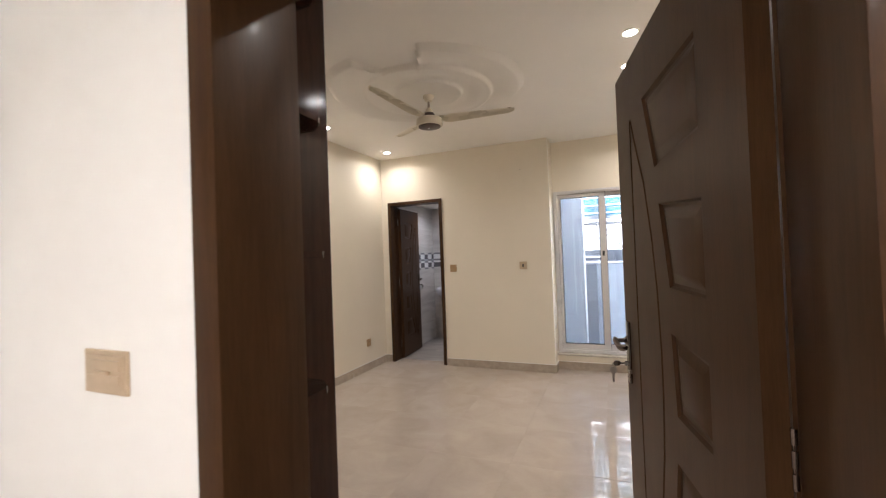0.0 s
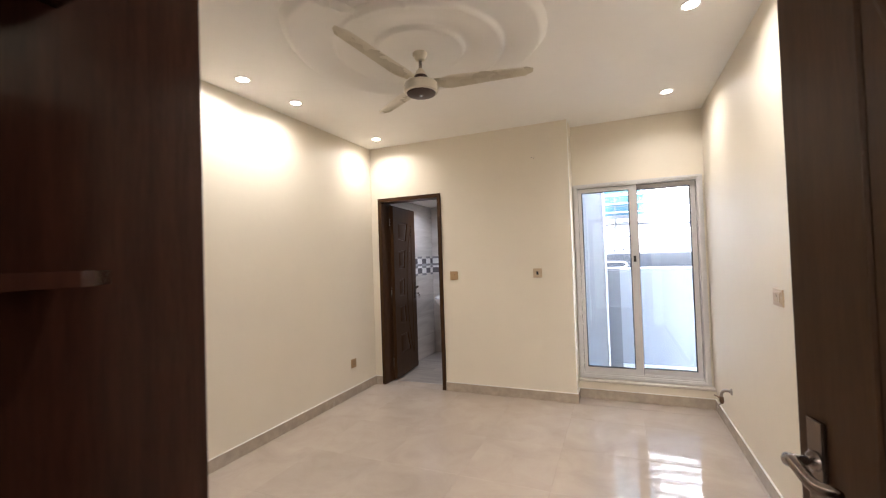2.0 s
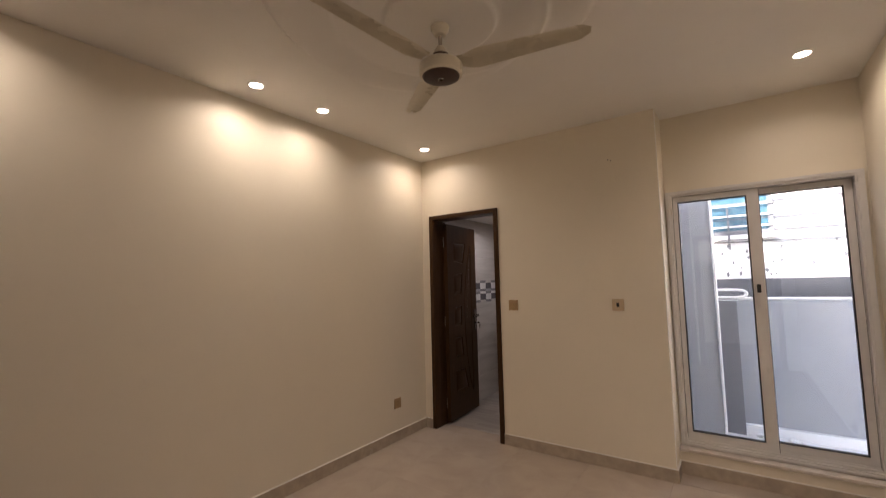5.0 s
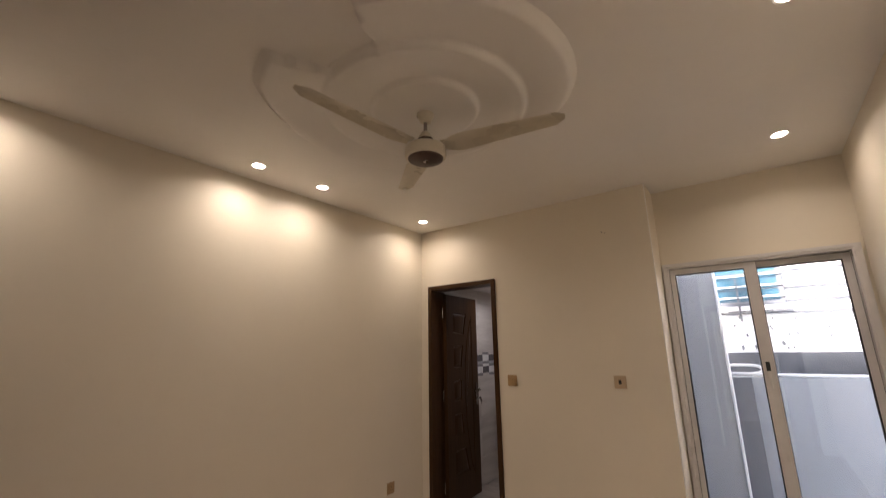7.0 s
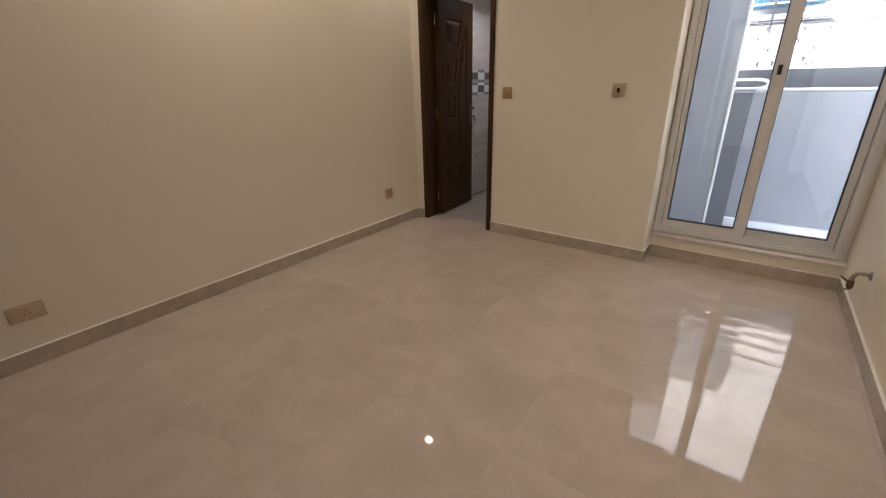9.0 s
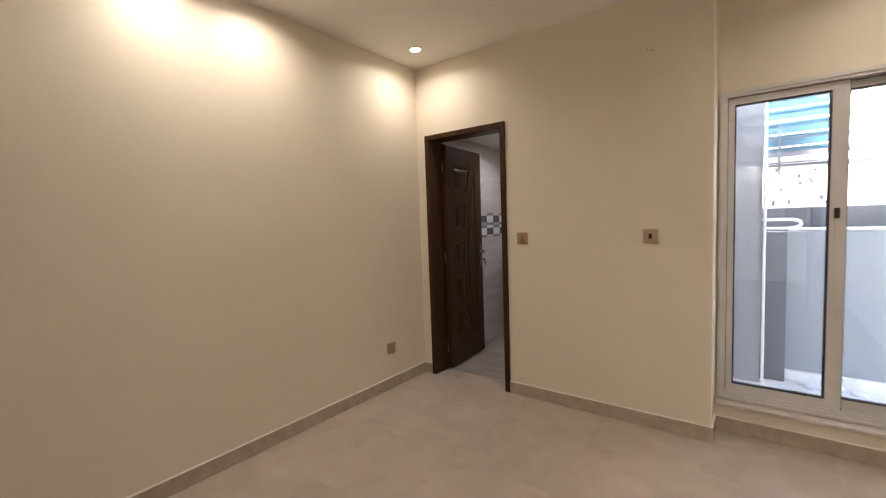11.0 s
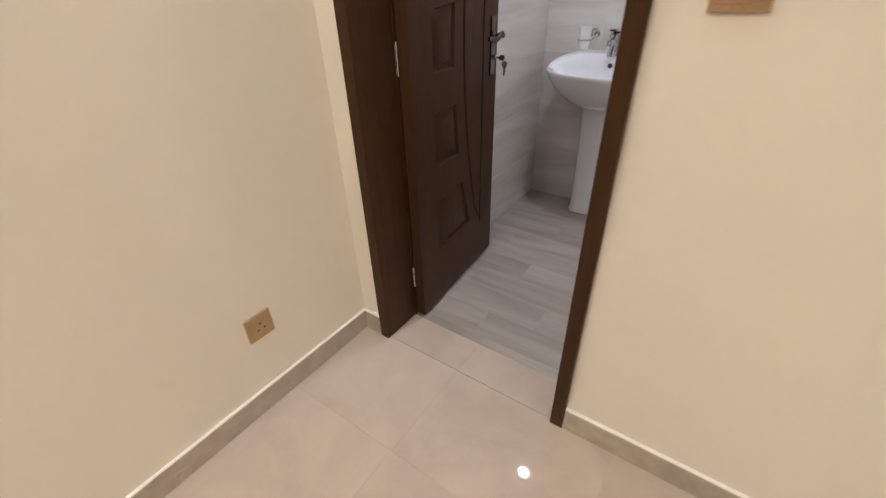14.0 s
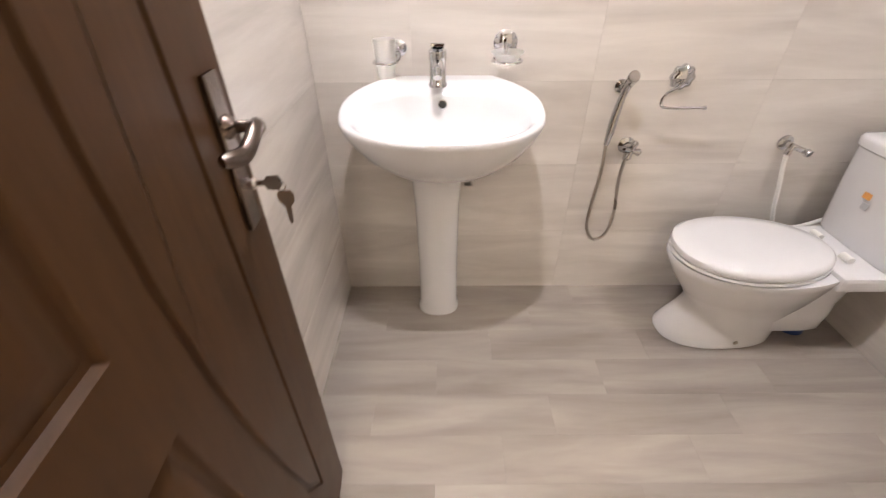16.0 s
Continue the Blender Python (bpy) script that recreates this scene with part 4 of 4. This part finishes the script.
def hand_shower():
    y = BATH_B - 0.006
    ob = thing("hand_shower", "chrome hand spray with a hose on the tiled wall", "hand shower", (0, 0, 0, 0, 0, 0))
    part("hook", lathe([(0, 0), (0.022, 0), (0.022, 0.006), (0.012, 0.012), (0.012, 0.03), (0, 0.03)], 20, pose(-1.862, y, 0.885, 90, 0, 0)), CHROME, ob)
    spray = tube(curve_points([(-1.86, y - 0.075, 0.93), (-1.857, y - 0.05, 0.905), (-1.866, y - 0.04, 0.86), (-1.872, y - 0.036, 0.80), (-1.876, y - 0.034, 0.74), (-1.880, y - 0.033, 0.69)], 5), [0.0] * 0 + [0.019, 0.019, 0.018, 0.017, 0.016, 0.015, 0.0135, 0.0125, 0.012, 0.012, 0.012, 0.012, 0.0125, 0.013, 0.0135, 0.014, 0.014, 0.0145, 0.0145, 0.014, 0.014, 0.013, 0.0115, 0.0105, 0.010, 0.009], 14)
    part("handset", spray, CHROME, ob)
    face = lathe([(0, 0.002), (0.016, 0.002), (0.018, 0), (0.017, -0.004), (0, -0.004)], 20)
    face.transform(pose(-1.859, y - 0.079, 0.934, 62, 0, 0))
    part("spray_face", face, STEEL, ob, "perforated steel spray face")
    hose = curve_points([(-1.880, y - 0.033, 0.69), (-1.876, y - 0.035, 0.58), (-1.884, y - 0.04, 0.46), (-1.883, y - 0.04, 0.35), (-1.845, y - 0.04, 0.285), (-1.80, y - 0.04, 0.31), (-1.785, y - 0.036, 0.40), (-1.80, y - 0.034, 0.54), (-1.798, y - 0.034, 0.64)], 7)
    part("hose", tube(hose, 0.0062, 8), STEEL, ob, "flexible steel hose")
    valve = part("stop_valve", lathe([(0, 0), (0.03, 0), (0.03, 0.004), (0.016, 0.012), (0.014, 0.045), (0, 0.047)], 24, pose(-1.793, y, 0.676, 90, 0, 0)), CHROME, ob)
    for k in range(4):
        a = math.pi / 2 * k + 0.25
        knob = lathe([(0, 0), (0.010, 0.002), (0.011, 0.018), (0.014, 0.028), (0.008, 0.036), (0, 0.037)], 12)
        knob.transform(pose(-1.793, y - 0.052, 0.676) @ Matrix.Rotation(a, 4, "Y"))
        part("cross_handle", knob, CHROME, valve)
    part("outlet", tube([(-1.798, y - 0.034, 0.685), (-1.798, y - 0.034, 0.635)], 0.010, 12), CHROME, valve)


def paper_holder():
    y = BATH_B - 0.006
    ob = thing("paper_holder", "empty chrome paper holder with a fluted rosette", "paper holder", (-1.667, y, 0.912, 0, 0, 0))
    bm = bmesh.new()
    n = 48
    rings = []
    for r, h in ((0.040, 0), (0.040, 0.006), (0.035, 0.016), (0.023, 0.023), (0.008, 0.028)):
        rings.append([bm.verts.new(((r * (1 + 0.07 * math.cos(8 * a))) * math.cos(a), -h, (r * (1 + 0.07 * math.cos(8 * a))) * math.sin(a))) for a in (2 * math.pi * k / n for k in range(n))])
    for a, b in zip(rings, rings[1:]):
        for k in range(n):
            bm.faces.new((a[k], a[(k + 1) % n], b[(k + 1) % n], b[k]))
    bm.faces.new(rings[-1])
    bmesh.ops.recalc_face_normals(bm, faces=list(bm.faces))
    part("rosette", bm, CHROME, ob, smooth=50)
    arm = curve_points([(0, -0.02, 0), (-0.03, -0.05, -0.02), (-0.065, -0.062, -0.035), (-0.078, -0.064, -0.06), (-0.07, -0.064, -0.078), (-0.04, -0.064, -0.083), (0.03, -0.064, -0.083), (0.07, -0.064, -0.083)], 6)
    part("arm", tube(arm, 0.0042, 10), CHROME, ob)
    part("arm_tip", lathe([(0, -0.007), (0.007, -0.004), (0.007, 0.004), (0, 0.007)], 12, pose(0.072, -0.064, -0.083, 0, 90, 0)), CHROME, ob)


def angle_valve():
    y = BATH_B - 0.006
    ob = thing("angle_valve", "chrome angle valve feeding the toilet cistern", "valve", (0, 0, 0, 0, 0, 0))
    part("rosette", lathe([(0, 0), (0.028, 0), (0.026, 0.006), (0.012, 0.01), (0.012, 0.035), (0, 0.035)], 22, pose(-1.215, y, 0.682, 90, 0, 0)), CHROME, ob)
    part("body", tube([(-1.218, y - 0.035, 0.65), (-1.213, y - 0.035, 0.682), (-1.165, y - 0.04, 0.665)], [0.012, 0.013, 0.010], 12), CHROME, ob)
    knob = lathe([(0, 0), (0.012, 0), (0.015, 0.008), (0.013, 0.02), (0, 0.022)], 16)
    knob.transform(pose(-1.163, y - 0.042, 0.664, 100, 0, 20))
    part("knob", knob, CHROME, ob)
    part("hose", tube(curve_points([(-1.218, y - 0.035, 0.65), (-1.208, y - 0.036, 0.60), (-1.19, y - 0.04, 0.53), (-1.165, y - 0.045, 0.42), (-1.13, y - 0.05, 0.35), (-1.06, y - 0.07, 0.36), (-0.98, y - 0.10, 0.425)], 6), 0.0075, 10), PLASTIC, ob, "white flexible hose")


def toilet():
    """Bowl points to -x; the cistern stands at the right-hand wall."""
    ob = thing("toilet", "white close-coupled ceramic toilet with its lid closed", "toilet", (-0.862, 6.212, 0, 0, 0, 0))
    n = 48

    def oval(x0, x1, w, z, square=1.0):
        cx, rx = (x0 + x1) / 2, (x1 - x0) / 2
        pts = []
        for k in range(n):
            a = 2 * math.pi * k / n
            c, s = math.cos(a), math.sin(a)
            pts.append((cx + rx * math.copysign(abs(c) ** square, c), w * math.copysign(abs(s) ** square, s) * (1 - 0.08 * c), z))
        return pts

    def loft(rows, cap=True):
        bm = bmesh.new()
        rings = [[bm.verts.new(p) for p in r] for r in rows]
        for a, b in zip(rings, rings[1:]):
            for k in range(n):
                bm.faces.new((a[k], a[(k + 1) % n], b[(k + 1) % n], b[k]))
        bm.faces.new(rings[0][::-1])
        bm.faces.new(rings[-1])
        bmesh.ops.recalc_face_normals(bm, faces=list(bm.faces))
        return bm

    foot = loft([oval(-0.735, -0.28, 0.118, 0.0, 0.85), oval(-0.735, -0.28, 0.118, 0.012, 0.85), oval(-0.715, -0.27, 0.108, 0.05, 0.85), oval(-0.675, -0.255, 0.10, 0.11, 0.85), oval(-0.655, -0.22, 0.108, 0.16, 0.88), oval(-0.70, -0.20, 0.135, 0.22, 0.92), oval(-0.75, -0.18, 0.165, 0.29, 0.95), oval(-0.775, -0.17, 0.182, 0.335, 0.96), oval(-0.785, -0.16, 0.19, 0.362, 0.96), oval(-0.783, -0.16, 0.188, 0.372, 0.96)])
    body = part("bowl", foot, CERAMIC, ob, smooth=60)
    trap = loft([oval(-0.46, -0.135, 0.078, 0.055, 0.4), oval(-0.46, -0.128, 0.084, 0.065, 0.4), oval(-0.46, -0.128, 0.088, 0.14, 0.4), oval(-0.47, -0.136, 0.098, 0.20, 0.5), oval(-0.48, -0.125, 0.115, 0.27, 0.6), oval(-0.50, -0.09, 0.14, 0.36, 0.6)])
    part("trap", trap, CERAMIC, body, smooth=50)
    part("outlet_seal", tube([(-0.19, 0, 0.056), (-0.19, 0, 0.0)], 0.052, 20), BLUE_PIPE, body, "blue outlet pipe")
    part("deck", soft_box(-0.30, -0.005, -0.165, 0.165, 0.33, 0.388, 0.02, 4), CERAMIC, body)
    for s in (-1, 1):
        b = lathe([(0, 0.004), (0.008, 0.003), (0.009, 0), (0, 0)], 14)
        b.transform(pose(-0.48, s * 0.114, 0.03, 90 if s < 0 else -90, 0, 0))
        part("bolt_cap", b, STEEL, body, "dark fixing bolt")
    seat = loft([oval(-0.775, -0.245, 0.182, 0.375, 0.95), oval(-0.782, -0.242, 0.187, 0.380, 0.95), oval(-0.780, -0.243, 0.185, 0.389, 0.95)])
    part("seat", seat, CERAMIC, ob, "white plastic seat", smooth=50)
    lid = loft([oval(-0.778, -0.25, 0.183, 0.392, 0.95), oval(-0.782, -0.248, 0.186, 0.399, 0.95), oval(-0.778, -0.252, 0.183, 0.415, 0.95), oval(-0.758, -0.265, 0.170, 0.424, 0.95), oval(-0.69, -0.31, 0.125, 0.429, 0.95)])
    part("lid", lid, CERAMIC, ob, "closed white plastic lid", smooth=50)
    for s in (-1, 1):
        part("lid_hinge", tube([(-0.232, s * 0.07 - 0.02, 0.405), (-0.232, s * 0.07 + 0.02, 0.405)], 0.012, 12), PLASTIC, ob)
    tank = bmesh.new()
    rows = []
    for z, d, w in ((0.388, 0.150, 0.165), (0.40, 0.156, 0.175), (0.57, 0.165, 0.188), (0.705, 0.172, 0.194)):
        rows.append([(-0.005 - d / 2 + (d / 2) * math.copysign(abs(math.cos(a)) ** 0.35, math.cos(a)), w * math.copysign(abs(math.sin(a)) ** 0.35, math.sin(a)), z) for a in (2 * math.pi * (k + 0.5) / n for k in range(n))])
    tank.free()
    cistern = part("cistern", loft(rows), CERAMIC, ob, smooth=50)
    cap = []
    for z, e in ((0.706, 0.0), (0.71, 0.008), (0.735, 0.010), (0.745, 0.004), (0.751, -0.02)):
        d, w = 0.172 + e, 0.194 + e
        cap.append([(-0.004 - d / 2 + (d / 2) * math.copysign(abs(math.cos(a)) ** 0.4, math.cos(a)), w * math.copysign(abs(math.sin(a)) ** 0.4, math.sin(a)), z) for a in (2 * math.pi * (k + 0.5) / n for k in range(n))])
    part("cistern_lid", loft(cap), CERAMIC, cistern, smooth=50)
    part("flush_button", lathe([(0, 0.750), (0.02, 0.750), (0.019, 0.757), (0, 0.758)], 20, pose(-0.085, 0, 0)), CHROME, cistern, "round chrome flush button")
    part("sticker", boxes((-0.1775, -0.1765, 0.025, 0.055, 0.57, 0.592)), STICKER, cistern, "small orange and grey sticker")
    part("sticker_mark", boxes((-0.1765, -0.1755, 0.018, 0.042, 0.535, 0.558)), STICKER_GREY, cistern)


BLUE_PIPE = plain("blue_plastic_pipe", (0.02, 0.05, 0.16), 0.4)
STICKER = plain("orange_sticker", (0.75, 0.36, 0.10), 0.5)
STICKER_GREY = plain("grey_sticker", (0.45, 0.46, 0.48), 0.5)
basin()
faucet()
tumbler_holder()
soap_dish()
hand_shower()
paper_holder()
angle_valve()
toilet()


# ---- tiles, laid one by one ----
piece_meshes = {}


def piece(parent, name, x0, x1, y0, y1, z0, z1, material, bev=0.0012):
    """A tile on shared mesh data, with a small chamfer towards the room."""
    key = (round(x1 - x0, 3), round(y1 - y0, 3), round(z1 - z0, 3), material.name)
    if key not in piece_meshes:
        a, b, c = (x1 - x0) / 2, (y1 - y0) / 2, (z1 - z0) / 2
        bm = boxes((-a, a, -b, b, -c, c))
        thin = min(range(3), key=lambda i: (a, b, c)[i])
        edges = [e for e in bm.edges if abs((e.verts[0].co - e.verts[1].co)[thin]) < 1e-6]
        bmesh.ops.bevel(bm, geom=edges, offset=bev, segments=1, affect="EDGES")
        piece_meshes[key] = mesh_of(name, bm, material)
    ob = new(name, piece_meshes[key])
    ob.location = ((x0 + x1) / 2, (y0 + y1) / 2, (z0 + z1) / 2)
    ob.parent = parent
    return ob


def cuts(lo, hi, origin, step):
    """Joint lines from lo to hi on a grid."""
    k = math.floor((lo - origin) / step) + 1
    out = [lo]
    while origin + k * step < hi - 1e-3:
        if origin + k * step > lo + 1e-3:
            out.append(origin + k * step)
        k += 1
    return out + [hi]


def lay_floor(parent, x0, x1, y0, y1, ox, oy, sx, sy, top, material, gap, stagger=0.0):
    ys = cuts(y0, y1, oy, sy)
    for j, (a, b) in enumerate(zip(ys, ys[1:])):
        xs = cuts(x0, x1, ox + (j % 3) * stagger, sx)
        for c, d in zip(xs, xs[1:]):
            piece(parent, "tile", c + gap, d - gap, a + gap, b - gap, top - 0.009, top, material, 0.0002)


lay_floor(floor, XL + 0.001, XR - 0.001, YE + 0.001, YD - 0.001, -0.073, 2.558, 0.588, 0.612, 0.0, TILE, 0.0003)
lay_floor(floor, XS + 0.001, XR - 0.001, YD + 0.001, YB - 0.001, -0.073, 2.558, 0.588, 0.612, 0.0, TILE, 0.0003)
lay_floor(floor, BX0 + 0.052, BX1 - 0.052, YD + 0.001, 4.953, -0.073, 2.558, 0.588, 0.612, 0.0, TILE, 0.0003)
lay_floor(floor, DX0 + 0.001, DX1 - 0.001, YO + 0.001, YE - 0.001, -0.073, 2.558, 0.588, 0.612, 0.0, TILE, 0.0003)
lay_floor(floor, -2.899, 1.744, -2.099, YO - 0.001, -0.073, 2.558, 0.588, 0.612, 0.0, TILE, 0.0003)
lay_floor(floor_bath, BATH_L + 0.005, BATH_R - 0.005, 4.957, BATH_B - 0.005, -2.1, 5.0, 0.60, 0.15, -0.004, BATH_FLOOR, 0.0001, 0.21)

LOW = [-0.01, 0.30, 0.60, 0.90, 1.20]
HIGH = [1.48, 1.78, 2.08, 2.239]
BAND_DARK = plain("slate_inlay", (0.14, 0.13, 0.135), 0.25, wave=0.15)
BAND_MID = plain("grey_inlay", (0.27, 0.26, 0.265), 0.25, wave=0.1)
BAND_LIGHT = plain("light_grey_inlay", (0.40, 0.40, 0.41), 0.25, wave=0.1)
BAND_PALE = plain("pale_inlay", (0.60, 0.56, 0.52), 0.25, wave=0.08)
BAND_WHITE = plain("white_inlay", (0.78, 0.77, 0.75), 0.2, wave=0.05)


def tile_wall(wall, lo, hi, origin, band, place, material):
    """place(a, b, z0, z1, depth) gives the box of a tile that runs from a to b along the wall."""
    us = cuts(lo, hi, origin, 0.60)
    for zs in (LOW, HIGH):
        for z0, z1 in zip(zs, zs[1:]):
            for a, b in zip(us, us[1:]):
                piece(wall, "tile", *place(a + 0.0002, b - 0.0002, z0 + 0.0002, z1 - 0.0002, 0.005), material, 0.0003)
    vs = cuts(lo, hi, band, 0.145)
    rows = (1.2, 1.231, 1.309, 1.34, 1.371, 1.449, 1.48)
    for a, b in zip(vs, vs[1:]):
        even = math.floor(((a + b) / 2 - band) / 0.145) % 2 == 0
        column = (BAND_PALE, BAND_DARK, BAND_WHITE, BAND_MID, BAND_WHITE, BAND_MID) if even else (BAND_MID, BAND_WHITE, BAND_MID, BAND_LIGHT, BAND_DARK, BAND_PALE)
        for z0, z1, m in zip(rows, rows[1:], column):
            piece(wall, "inlay", *place(a + 0.0008, b - 0.0008, z0 + 0.0008, z1 - 0.0008, 0.005), m, 0.0006)


structure = bpy.data.objects
tile_wall(structure["wall_bath_back"], BATH_L + 0.006, BATH_R - 0.006, -2.56, BATH_L + 0.006, lambda a, b, z0, z1, d: (a, b, BATH_B - d, BATH_B - 0.0002, z0, z1), BATH_WALL)
tile_wall(structure["wall_bath_left"], BATH_F - 0.009, BATH_B - 0.001, 5.28, BATH_B - 0.235, lambda a, b, z0, z1, d: (BATH_L + 0.0002, BATH_L + d, a, b, z0, z1), BATH_WALL_Y)
tile_wall(structure["wall_bath_right"], BATH_F - 0.009, BATH_B - 0.001, 5.28, BATH_B - 0.235, lambda a, b, z0, z1, d: (BATH_R - d, BATH_R - 0.0002, a, b, z0, z1), BATH_WALL_Y)
